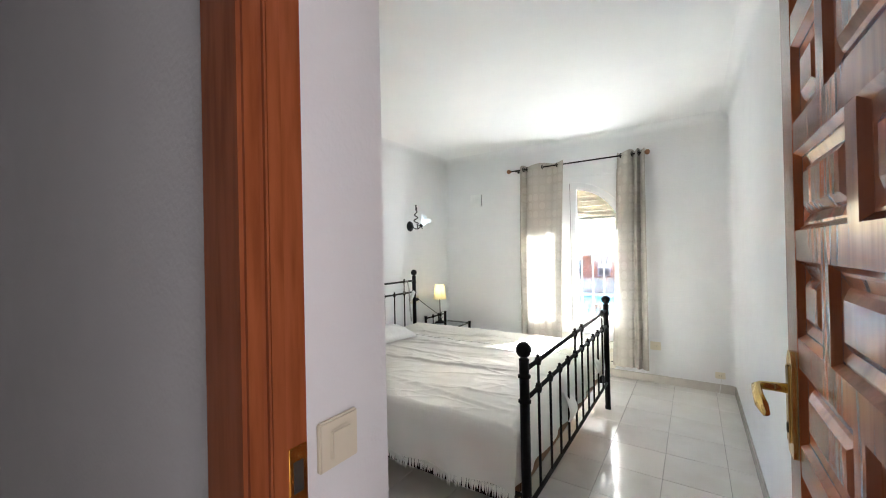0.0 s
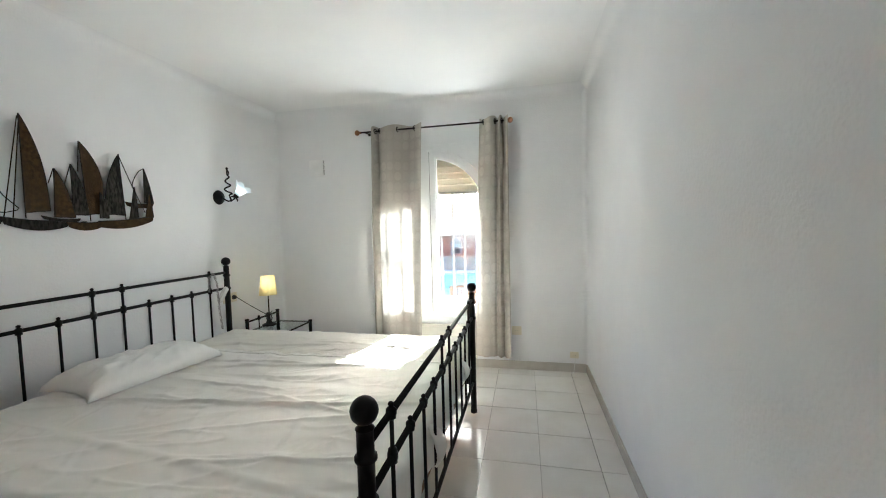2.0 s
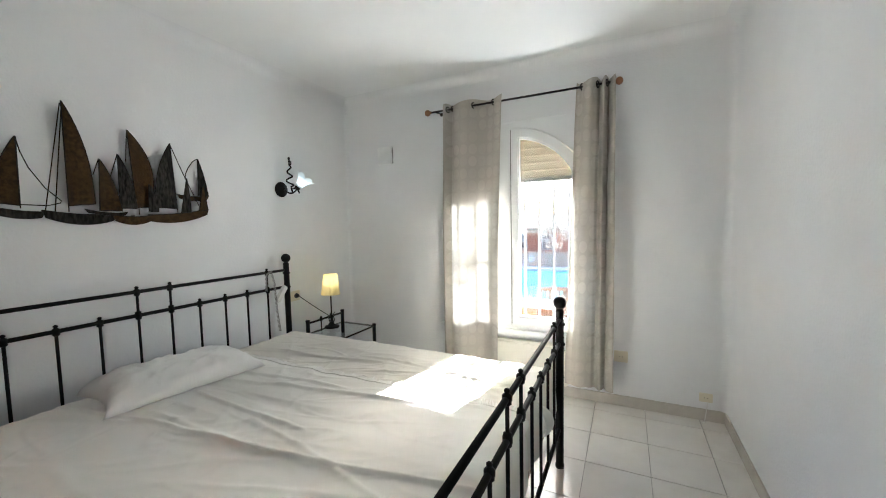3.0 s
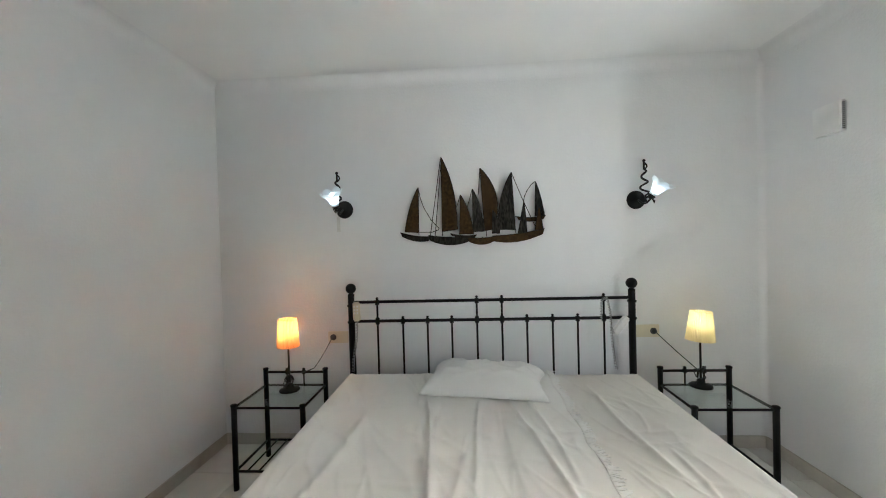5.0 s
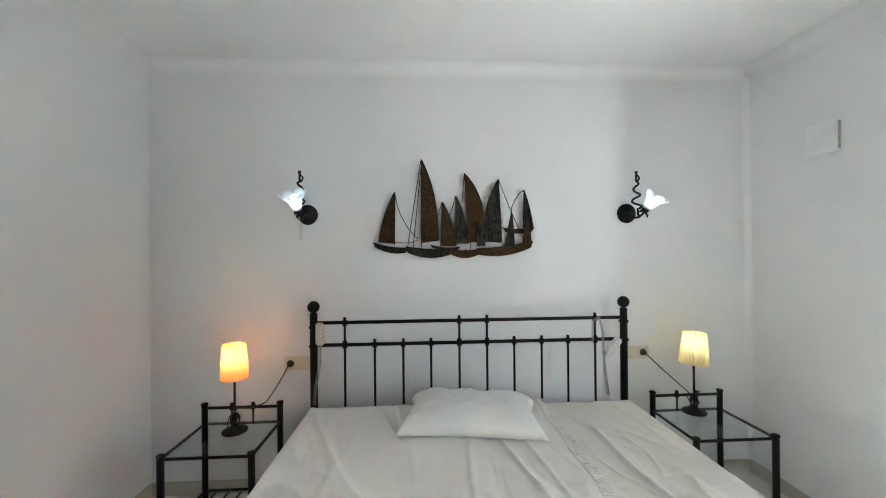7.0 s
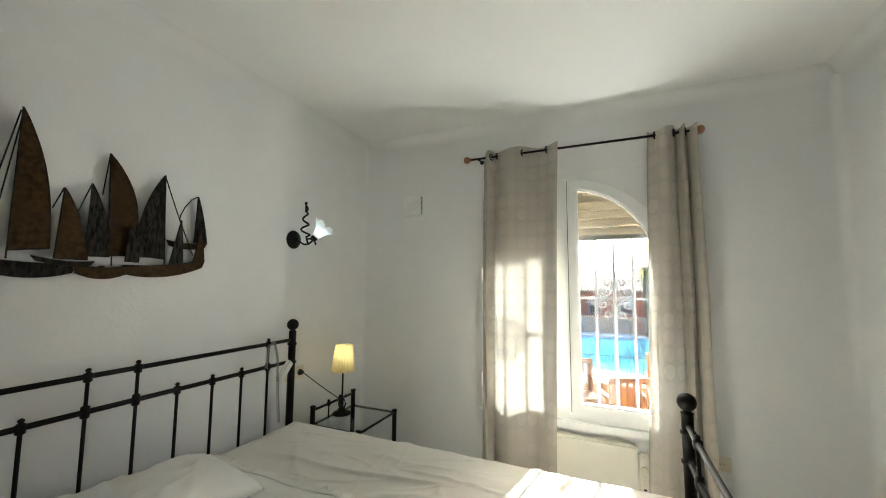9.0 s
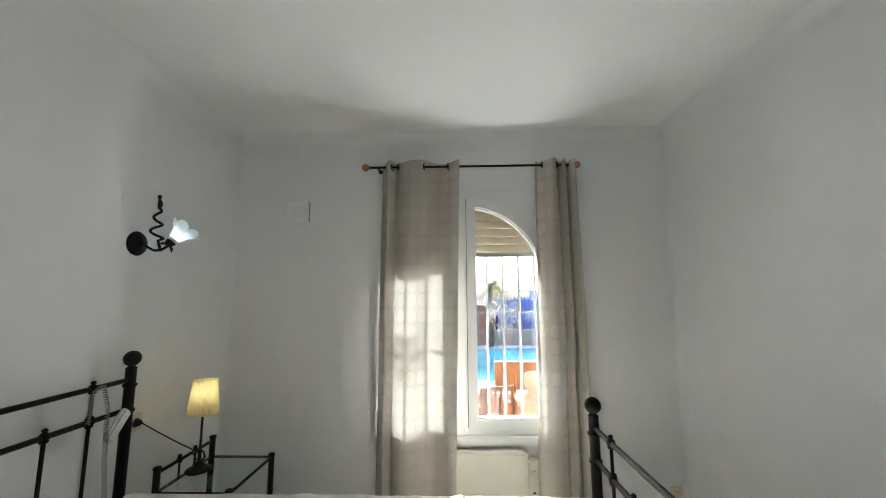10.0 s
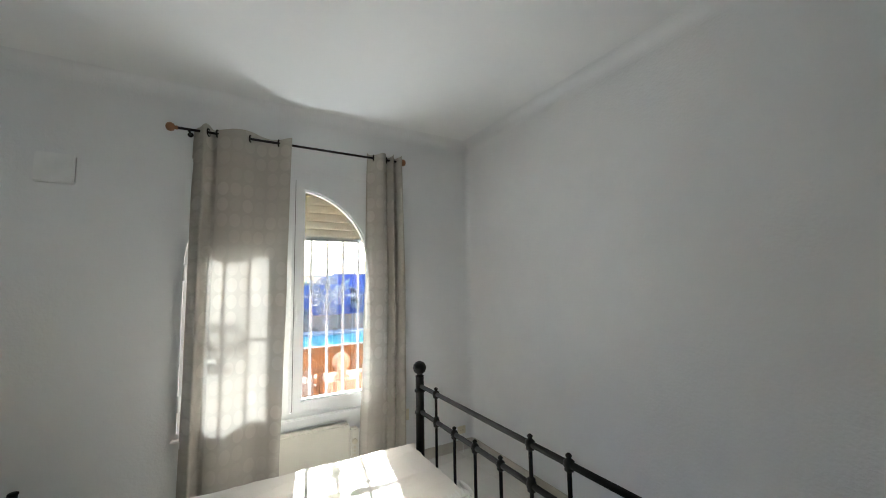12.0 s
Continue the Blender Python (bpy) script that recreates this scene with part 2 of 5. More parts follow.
WATER = mat("pool_water", (0.11, 0.47, 0.58), 0.07, 0, (0.08, 0.41, 0.54), 0.35, 4, 0.9, 2.2, (0.16, 0.54, 0.62), 0.12)
GARDEN_WOOD = mat("garden_wood", (0.24, 0.13, 0.065), 0.6, 0, (0.18, 0.09, 0.045), 12, 5, 0.2, 50)
PALM_BARK = mat("palm_bark", (0.20, 0.15, 0.10), 0.9, 0, (0.13, 0.10, 0.07), 6, 5, 0.5, 12)
PALM_LEAF = mat("palm_leaf", (0.12, 0.19, 0.06), 0.6, 0, (0.08, 0.13, 0.04), 3, 4)
DARK_PANE = mat("dark_window", (0.03, 0.035, 0.045), 0.2, 0, None, 3, 3)
FENCE = mat("dark_fence_iron", (0.035, 0.05, 0.06), 0.5, 0.3, None, 20, 3)


# ---- building helpers ----
def mesh_of(name, bm, material, smooth=False):
    bmesh.ops.recalc_face_normals(bm, faces=bm.faces[:])
    me = bpy.data.meshes.new(name)
    bm.to_mesh(me)
    bm.free()
    me.materials.append(material)
    if smooth:
        for p in me.polygons:
            p.use_smooth = True
    return me


def part(name, bm, material, parent, label="", smooth=False):
    ob = new(name, mesh_of(name, bm, material, smooth))
    ob.parent = parent
    return tagged(ob, label)


def thing(name, at, label, category, group="", turn=0.0):
    ob = new(name)
    ob.empty_display_size = 0.05
    ob.matrix_basis = pose(*at, 0, 0, turn)
    return tagged(ob, label, category, group)


def solo(name, bm, material, label="", category="", group="", kind="", smooth=False):
    return tagged(new(name, mesh_of(name, bm, material, smooth)), label, category, group, kind)


def add_box(bm, x0, x1, y0, y1, z0, z1, bevel=0.0):
    m = Matrix.Translation(((x0 + x1) / 2, (y0 + y1) / 2, (z0 + z1) / 2)) @ Matrix.Diagonal((abs(x1 - x0), abs(y1 - y0), abs(z1 - z0), 1))
    g = bmesh.ops.create_cube(bm, size=1.0, matrix=m)
    if bevel:
        edges = list({e for v in g["verts"] for e in v.link_edges})
        bmesh.ops.bevel(bm, geom=edges, offset=bevel, segments=2, affect="EDGES", clamp_overlap=True)
    return bm


def box(x0, x1, y0, y1, z0, z1, bevel=0.0):
    return add_box(bmesh.new(), x0, x1, y0, y1, z0, z1, bevel)


def add_sweep(bm, points, r, n=8, closed=False, taper=None):
    """A round bar along points; r may be one radius or, by taper, a list of them."""
    pts = [Vector(p) for p in points]
    count = len(pts)
    rings = []
    up = None
    for i, p in enumerate(pts):
        a = pts[(i - 1) % count] if (closed or i > 0) else p
        b = pts[(i + 1) % count] if (closed or i < count - 1) else p
        d = (b - a).normalized()
        if up is None:
            up = d.orthogonal().normalized()
        up = (up - d * up.dot(d)).normalized()
        side = d.cross(up)
        rad = taper[i] if taper else r
        rings.append([bm.verts.new(p + (up * math.cos(2 * math.pi * k / n) + side * math.sin(2 * math.pi * k / n)) * rad) for k in range(n)])
    for i in range(count if closed else count - 1):
        r0, r1 = rings[i], rings[(i + 1) % count]
        for k in range(n):
            bm.faces.new((r0[k], r0[(k + 1) % n], r1[(k + 1) % n], r1[k]))
    if not closed:
        bm.faces.new(rings[0][::-1])
        bm.faces.new(rings[-1])
    return bm


def sweep(points, r, n=8, closed=False, taper=None):
    return add_sweep(bmesh.new(), points, r, n, closed, taper)


def add_lathe(bm, profile, n=16, m=None):
    """A turned piece: (radius, height) pairs round z."""
    m = m or Matrix.Identity(4)
    rings = []
    for r, z in profile:
        rings.append([bm.verts.new(m @ Vector((max(r, 1e-4) * math.cos(2 * math.pi * k / n), max(r, 1e-4) * math.sin(2 * math.pi * k / n), z))) for k in range(n)])
    for r0, r1 in zip(rings, rings[1:]):
        for k in range(n):
            bm.faces.new((r0[k], r0[(k + 1) % n], r1[(k + 1) % n], r1[k]))
    bm.faces.new(rings[0][::-1])
    bm.faces.new(rings[-1])
    return bm


def lathe(profile, n=16, m=None):
    return add_lathe(bmesh.new(), profile, n, m)


def ball(at, r, n=16):
    return lathe([(r * math.sin(math.pi * i / 10), -r * math.cos(math.pi * i / 10)) for i in range(11)], n, Matrix.Translation(at))


def plate(outline, depth, axis="y", at=0.0):
    """A flat outline of (u, z) pairs given thickness: axis y lays u along x, axis x lays u along y."""
    bm = bmesh.new()
    lay = (lambda u, z, d: (u, at + d, z)) if axis == "y" else (lambda u, z, d: (at + d, u, z))
    a = [bm.verts.new(lay(u, z, 0)) for u, z in outline]
    b = [bm.verts.new(lay(u, z, depth)) for u, z in outline]
    bm.faces.new(a)
    bm.faces.new(b[::-1])
    k = len(a)
    for i in range(k):
        bm.faces.new((a[i], b[i], b[(i + 1) % k], a[(i + 1) % k]))
    return bm


# ---- the room ----
XW, XE, YS, YN, H = -2.48, 0.64, 0.865, 4.605, 2.60
DX0, DX1, DY0, DY1, DTOP = -0.187, 0.527, 0.565, 0.652, 2.05
JX = DX0 + 0.034
WX0, WX1, WZ0, WZ1 = -1.43, -0.185, 0.50, 2.16


def structure(name, bm, material, label, category, smooth=False):
    return solo(name, bm, material, label, category, "", "structure", smooth)


structure("wall_west", box(XW - 0.2, XW, YS - 0.29, YN + 0.3, -0.1, H), PLASTER, "white plastered wall behind the bed", "wall")
structure("wall_east", box(XE, XE + 0.2, -1.5, YN + 0.3, -0.1, H), PLASTER, "white plastered wall opposite the headboard", "wall")
bm = box(XW, WX0, YN, YN + 0.3, -0.1, H)
add_box(bm, WX1, XE, YN, YN + 0.3, -0.1, H)
add_box(bm, WX0, WX1, YN, YN + 0.3, -0.1, WZ0)
add_box(bm, WX0, WX1, YN, YN + 0.3, WZ1, H)
structure("wall_north", bm, PLASTER, "white plastered wall with the window", "wall")
bm = box(XW, DX0, 0.585, YS, -0.1, H)
add_box(bm, DX1, XE, 0.585, YS, -0.1, H)
add_box(bm, DX0, DX1, 0.585, YS, DTOP, H)
structure("wall_south", bm, PLASTER, "white plastered wall with the doorway", "wall")
structure("ceiling", box(XW - 0.2, XE + 0.2, YS - 0.29, YN + 0.3, H, H + 0.15), CEILING, "white painted ceiling", "ceiling")
structure("floor", box(XW - 0.2, XE + 0.2, -1.5, YN + 0.3, -0.25, -0.012), GROUT, "grout bed under the floor tiles", "floor")
# the hall behind the doorway
structure("wall_hall_west", box(-2.68, -2.48, -1.5, 0.575, -0.1, H), PLASTER, "white plastered hall wall", "wall")
structure("ceiling_hall", box(-2.68, XE + 0.2, -1.5, 0.575, H, H + 0.15), CEILING, "white hall ceiling", "ceiling")
structure("wall_hall_south", box(-2.68, XE + 0.2, -1.7, -1.5, -0.1, H + 0.15), PLASTER, "white plastered hall wall", "wall")


def cove(name, a, b, wall, drop, r, label):
    """A rounded plaster fillet along a..b; wall and drop point from the corner line along its two faces."""
    bm = bmesh.new()
    a, b, u, v = Vector(a), Vector(b), Vector(wall), Vector(drop)
    loops = []
    for p in (a, b):
        ring = []
        for k in range(11):
            f = radians(9 * k)
            ring.append(bm.verts.new(p + u * r * (1 - math.sin(f)) + v * r * (1 - math.cos(f)) + (u + v) * 0.0005))
        loops.append(ring)
    for k in range(10):
        bm.faces.new((loops[0][k], loops[0][k + 1], loops[1][k + 1], loops[1][k]))
    return structure(name, bm, PLASTER, label, "trim", True)


COVE = 0.08
for name, a, b, w, label in (
        ("cove_west", (XW, YS, H), (XW, YN, H), (1, 0, 0), "rounded plaster fillet above the headboard wall"),
        ("cove_north", (XW, YN, H), (XE, YN, H), (0, -1, 0), "rounded plaster fillet above the window wall"),
        ("cove_east", (XE, YS, H), (XE, YN, H), (-1, 0, 0), "rounded plaster fillet above the bare wall"),
        ("cove_south", (XW, YS, H), (XE, YS, H), (0, 1, 0), "rounded plaster fillet above the doorway wall")):
    cove(name, a, b, w, (0, 0, -1), COVE, label)
cove("corner_west", (XW, YN, 0.08), (XW, YN, H), (1, 0, 0), (0, -1, 0), 0.035, "rounded plaster corner of the headboard wall")
cove("corner_east", (XE, YN, 0.08), (XE, YN, H), (-1, 0, 0), (0, -1, 0), 0.045, "rounded plaster corner of the bare wall")

structure("baseboard", box(XW, XW + 0.011, YS, YN, 0.0, 0.08, 0.002), BASEB, "beige tile skirting behind the bed", "baseboard")
structure("baseboard_north", box(XW + 0.011, XE - 0.011, YN - 0.011, YN, 0.0, 0.08, 0.002), BASEB, "beige tile skirting under the window", "baseboard")
structure("baseboard_east", box(XE - 0.011, XE, YS, YN, 0.0, 0.08, 0.002), BASEB, "beige tile skirting along the bare wall", "baseboard")
structure("baseboard_south", box(XW + 0.011, DX0, YS, YS + 0.011, 0.0, 0.08, 0.002), BASEB, "beige tile skirting beside the doorway", "baseboard")

# ---- door ----
door_frame = structure("door_frame", box(DX0 - 0.03, JX, DY0, DY1, 0, DTOP, 0.003), WOOD, "varnished mahogany door frame", "door frame")
part("jamb", box(DX1 - 0.004, DX1 + 0.03, DY0, DY1, 0, DTOP), WOOD, door_frame)
part("head", box(DX0, DX1, DY0, DY1, DTOP - 0.03, DTOP), WOOD, door_frame)
part("stop", box(JX - 0.002, JX + 0.010, DY0 + 0.022, DY1 - 0.040, 0, DTOP - 0.03, 0.003), WOOD, door_frame)
part("casing", box(DX0 - 0.07, JX + 0.006, DY0 - 0.012, DY0 + 0.02, 0, DTOP + 0.07, 0.006), WOOD, door_frame)
part("casing", box(DX1 - 0.005, XE - 0.002, DY0 - 0.012, DY0 + 0.02, 0, DTOP + 0.07, 0.006), WOOD, door_frame)
part("casing", box(DX0 + 0.012, DX1 - 0.005, DY0 - 0.012, DY0 + 0.02, DTOP - 0.012, DTOP + 0.07, 0.006), WOOD, door_frame)
part("strike_plate", box(JX - 0.001, JX + 0.0025, DY1 - 0.034, DY1 - 0.003, 0.82, 1.086, 0.001), BRASS, door_frame, "brass strike plate with two slots")
for z0, z1 in ((1.018, 1.064), (0.90, 1.004)):
    part("slot", box(JX + 0.0015, JX + 0.0035, DY1 - 0.027, DY1 - 0.011, z0, z1), DARK, door_frame)

LY0, LY1, LX0, LX1 = 0.678, 1.352, 0.504, 0.541
door = thing("door_1", (LX0, LY1, 0.008), "varnished mahogany panelled door standing open against the wall", "door")
tagged(door, kind="structure")
ROWS_Z = [0.16 + 0.2045 * i for i in range(9)]
PANEL_H, STILE, WIDE, GAP, SMALL = 0.149, 0.09, 0.29, 0.040, 0.165


def cells(i):
    a, b = (WIDE, SMALL) if i % 2 == 0 else (SMALL, WIDE)
    return ((STILE, STILE + a), (STILE + a + GAP, STILE + a + GAP + b))


W = LY1 - LY0
TH = LX1 - LX0
bm = box(0, TH, -STILE, 0, 0, 2.02, 0.002)
add_box(bm, 0, TH, -W, -W + STILE, 0, 2.02, 0.002)
edges_z = [0.0] + [v for z in ROWS_Z for v in (z, z + PANEL_H)] + [2.02]
for z0, z1 in zip(edges_z[::2], edges_z[1::2]):
    add_box(bm, 0.0006, TH - 0.0006, -W + STILE, -STILE, z0, z1)
for i, z in enumerate(ROWS_Z):
    (a0, a1), (b0, b1) = cells(i)
    add_box(bm, 0.001, TH - 0.001, -b0, -a1, z, z + PANEL_H)
part("leaf_frame", bm, WOOD, door)
for i, z in enumerate(ROWS_Z):
    for u0, u1 in cells(i):
        bm = bmesh.new()
        # raised panel: a sunk moulding, a flat ground and a bevelled field
        steps = [(0.0, 0.001), (0.010, 0.011), (0.014, 0.011), (0.030, 0.016), (0.034, 0.012), (0.046, 0.005)]
        rings = []
        for inset, d in steps:
            rings.append([bm.verts.new((d, -u, zz)) for u, zz in ((u0 + inset, z + inset), (u1 - inset, z + inset), (u1 - inset, z + PANEL_H - inset), (u0 + inset, z + PANEL_H - inset))])
        for r0, r1 in zip(rings, rings[1:]):
            for k in range(4):
                bm.faces.new((r0[k], r0[(k + 1) % 4], r1[(k + 1) % 4], r1[k]))
        bm.faces.new(rings[-1])
        back = [bm.verts.new((TH - 0.008, -u, zz)) for u, zz in ((u0, z), (u1, z), (u1, z + PANEL_H), (u0, z + PANEL_H))]
        bm.faces.new(back[::-1])
        for k in range(4):
            bm.faces.new((rings[0][(k + 1) % 4], rings[0][k], back[k], back[(k + 1) % 4]))
        part("panel", bm, WOOD, door)
handle = part("door_handle", plate([(-0.028, 0.94), (-0.070, 0.94), (-0.074, 0.955), (-0.074, 1.125), (-0.066, 1.140), (-0.058, 1.148), (-0.040, 1.148), (-0.032, 1.140), (-0.024, 1.125), (-0.024, 0.955)], -0.007, "x", 0.0), BRASS, door, "polished brass lever handle on a long plate")
part("plate_ridge", box(-0.011, -0.006, -0.062, -0.036, 0.965, 1.12, 0.003), BRASS, handle)
part("lever", sweep([(-0.005, -0.049, 1.072), (-0.030, -0.049, 1.072), (-0.052, -0.051, 1.072), (-0.060, -0.062, 1.071), (-0.061, -0.10, 1.066), (-0.060, -0.135, 1.060), (-0.056, -0.155, 1.050)], 0, 10, False, [0.010, 0.009, 0.0085, 0.0085, 0.009, 0.0105, 0.006]), BRASS, handle, smooth=True)
part("keyhole", box(-0.0125, -0.0105, -0.053, -0.045, 0.985, 1.003), DARK, handle)

# ---- window ----
CX, CZ, R_GLASS, R_SASH = -0.807, 1.50, 0.54, 0.612
window = thing("window_1", (0, 0, 0), "white two-leaf arched window with one glazed leaf bare", "window")
tagged(window, kind="structure")
FY0, FY1 = YN - 0.030, YN + 0.055


def arc(r, a0, a1, n):
    return [(CX + r * math.cos(radians(a0 + (a1 - a0) * i / n)), CZ + r * math.sin(radians(a0 + (a1 - a0) * i / n))) for i in range(n + 1)]


def ring_between(inner, outer, y0, y1):
    """A frame of even depth between two outlines with the same number of corners."""
    bm = bmesh.new()
    loops = [[bm.verts.new((x, y, z)) for x, z in o] for o, y in ((inner, y0), (outer, y0), (outer, y1), (inner, y1))]
    k = len(inner)
    for a, b in ((0, 1), (1, 2), (2, 3), (3, 0)):
        for i in range(k):
            bm.faces.new((loops[a][i], loops[a][(i + 1) % k], loops[b][(i + 1) % k], loops[b][i]))
    return bm


# fixed frame with its spandrels: a rectangle with an arched opening
inner = [(CX - R_SASH, WZ0 + 0.03)] + arc(R_SASH, 180, 0, 32) + [(CX + R_SASH, WZ0 + 0.03)]
outer = []
for x, z in inner:
    if z <= CZ:
        outer.append((WX0 if x < CX else WX1, WZ0 if z < CZ else CZ))
    else:
        t = max(abs(x - CX) / (WX1 - CX), (z - CZ) / (WZ1 - CZ))
        outer.append((CX + (x - CX) / t if abs(x - CX) > 1e-6 else CX, CZ + (z - CZ) / t))
part("window_frame", ring_between(inner, outer, FY0 + 0.012, FY1), PVC, window, "white plastic frame with arched spandrels")
for x in (WX0, WX1 - 0.12):
    part("spandrel_corner", box(x, x + 0.12, FY0 + 0.016, FY1 - 0.004, WZ1 - 0.12, WZ1), PVC, window)
part("head_trim", box(WX0 + 0.05, WX1 + 0.012, FY0 + 0.004, YN - 0.001, WZ1 - 0.004, WZ1 + 0.022, 0.004), PVC, window)
part("window_sill", box(WX0 - 0.012, WX1 + 0.012, FY0 - 0.03, YN - 0.001, WZ0 - 0.045, WZ0, 0.006), PVC, window, "white window board")
for side in (-1, 1):
    def leaf(r, edge, bottom):
        arch_pts = arc(r, 90 - side * math.degrees(math.asin(edge / r)), 0 if side > 0 else 180, 18)
        return [(CX + side * edge, bottom)] + arch_pts + [(CX + side * r, bottom)]
    o = leaf(R_SASH - 0.004, 0.004, WZ0 + 0.034)
    rg, ed = (R_GLASS, 0.062) if side > 0 else (R_GLASS - 0.06, 0.12)
    i = leaf(rg, ed, WZ0 + 0.10)
    sash = part("sash", ring_between(i, o, FY0, FY1 - 0.008), PVC, window, "white window leaf")
    b = leaf(rg - 0.012, ed + 0.012, WZ0 + 0.112)
    part("bead", ring_between(b, leaf(rg + 0.001, ed - 0.001, WZ0 + 0.099), FY0 + 0.012, FY1 - 0.03), PVC, sash)
    pane = part("pane", plate(leaf(rg + 0.004, ed - 0.004, WZ0 + 0.096), 0.006, "y", FY0 + 0.042), GLASS, sash, "glass pane greyed to dim the outdoors")
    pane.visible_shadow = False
part("meeting_strip", box(CX - 0.014, CX + 0.006, FY0 - 0.006, FY0 + 0.002, WZ0 + 0.05, CZ + R_SASH - 0.012, 0.002), PVC, window)
part("gasket", box(CX + 0.006, CX + 0.0095, FY0 - 0.0015, FY0 + 0.004, WZ0 + 0.045, CZ + R_SASH - 0.016), DARK, window, "dark rubber gap between the leaves")
latch = part("window_handle", box(CX + 0.020, CX + 0.042, FY0 - 0.012, FY0, 1.20, 1.26, 0.004), PVC, window, "white window handle")
part("grip", box(CX + 0.022, CX + 0.040, FY0 - 0.045, FY0 - 0.028, 1.12, 1.245, 0.006), PVC, latch)
part("neck", box(CX + 0.025, CX + 0.037, FY0 - 0.032, FY0 - 0.010, 1.222, 1.240), PVC, latch)
for z in (1.455, 0.70):
    part("hinge", sweep([(WX0 + 0.018, FY0 - 0.004, z - 0.045), (WX0 + 0.018, FY0 - 0.004, z + 0.045)], 0.009, 10), PVC, window, smooth=True)

# roller shutter half let down outside the glass
shutter = thing("roller_shutter", (CX, YN + 0.12, 1.695), "beige slatted roller shutter let down part way", "shutter")
for k in range(8):
    z = k * 0.060
    bm = plate([(0.002, z + 0.0315), (0.012, z + 0.0315), (0.012, z + 0.0895), (0.002, z + 0.0895), (-0.004, z + 0.0870), (-0.011, z + 0.076), (-0.012, z + 0.060), (-0.009, z + 0.044), (-0.002, z + 0.034)], WX1 - WX0 - 0.04, "x", WX0 + 0.02 - CX)
    part("slat", bm, SHUTTER, shutter)
part("bottom_bar", box(WX0 + 0.02 - CX, WX1 - 0.02 - CX, -0.004, 0.016, 0.0, 0.030, 0.003), PVC, shutter)
part("stopper", sweep([(0.33, -0.004, 0.03), (0.33, -0.018, 0.03)], 0.010, 10), IVORY, shutter)

# wrought-iron window grille
GY = YN + 0.265
grille = thing("window_grille", (CX, GY, WZ0), "white wrought-iron window grille with scrolls", "grille")
BARS = [-0.565 + 0.1225 * k for k in range(11)]
GTOP = WZ1 - WZ0
for u in BARS[1:-1]:
    part("bar", sweep([(u, 0, 0.0), (u, 0, GTOP)], 0.0100, 8), WHITE_IRON, grille, smooth=True)
for z in (0.03, 0.785, GTOP - 0.05):
    part("crossbar", box(-0.62, 0.62, -0.009, 0.009, z - 0.008, z + 0.008), WHITE_IRON, grille)


def curl(cx, cz, r, a0, turns, spin):
    """A tightening spiral that starts at angle a0, as (u, z) pairs from its outer end inwards."""
    pts = []
    for k in range(19):
        f = k / 18
        a = radians(a0 + spin * 360 * turns * f)
        rr = r * (1 - 0.72 * f)
        pts.append((cx + rr * math.cos(a), cz + rr * math.sin(a)))
    return pts


# a scroll with a curl at either end, hung from the crossbar against its bar
end_a = curl(-0.080, -0.045, 0.036, 90, 1.25, 1)
end_b = curl(-0.046, -0.112, 0.030, 0, 1.2, -1)
SCROLL = end_a[::-1] + [(-0.058, -0.014), (-0.036, -0.030), (-0.019, -0.055), (-0.013, -0.085)] + end_b
for bar_u in (0.2925, -0.320):
    for sx in (-1, 1):
        for sz in (-1, 1):
            part("scroll", sweep([(bar_u - sx * u, 0.0, 0.785 - sz * z) for u, z in SCROLL], 0.0065, 6), WHITE_IRON, grille, smooth=True)

# ---- curtains ----
RY, RZ = YN - 0.080, 2.318
rod = thing("curtain_rod", (-0.765, RY, RZ), "black iron curtain rod with turned wooden finials", "curtain rod")
part("pole", sweep([(-0.708, 0, 0), (0.708, 0, 0)], 0.008, 10), IRON, rod, smooth=True)
for sx in (-1, 1):
    m = Matrix.Translation((sx * 0.705, 0, 0)) @ pose(0, 0, 0, 0, sx * 90, 0)
    part("finial", lathe([(0.006, 0), (0.012, 0.004), (0.012, 0.012), (0.009, 0.016), (0.02, 0.022), (0.026, 0.034), (0.026, 0.044), (0.02, 0.056), (0.008, 0.062)], 16, m), FINIAL, rod, "turned wooden finial", True)
    part("bracket", sweep([(sx * 0.65, 0.085, -0.005), (sx * 0.65, 0.02, -0.005), (sx * 0.65, 0.0, -0.014), (sx * 0.65, -0.012, -0.004)], 0.006, 8), IRON, rod)
    part("bracket_foot", lathe([(0.018, 0), (0.018, 0.004), (0.008, 0.010)], 12, Matrix.Translation((sx * 0.65, 0.085, -0.005)) @ pose(0, 0, 0, 90, 0, 0)), IRON, rod)


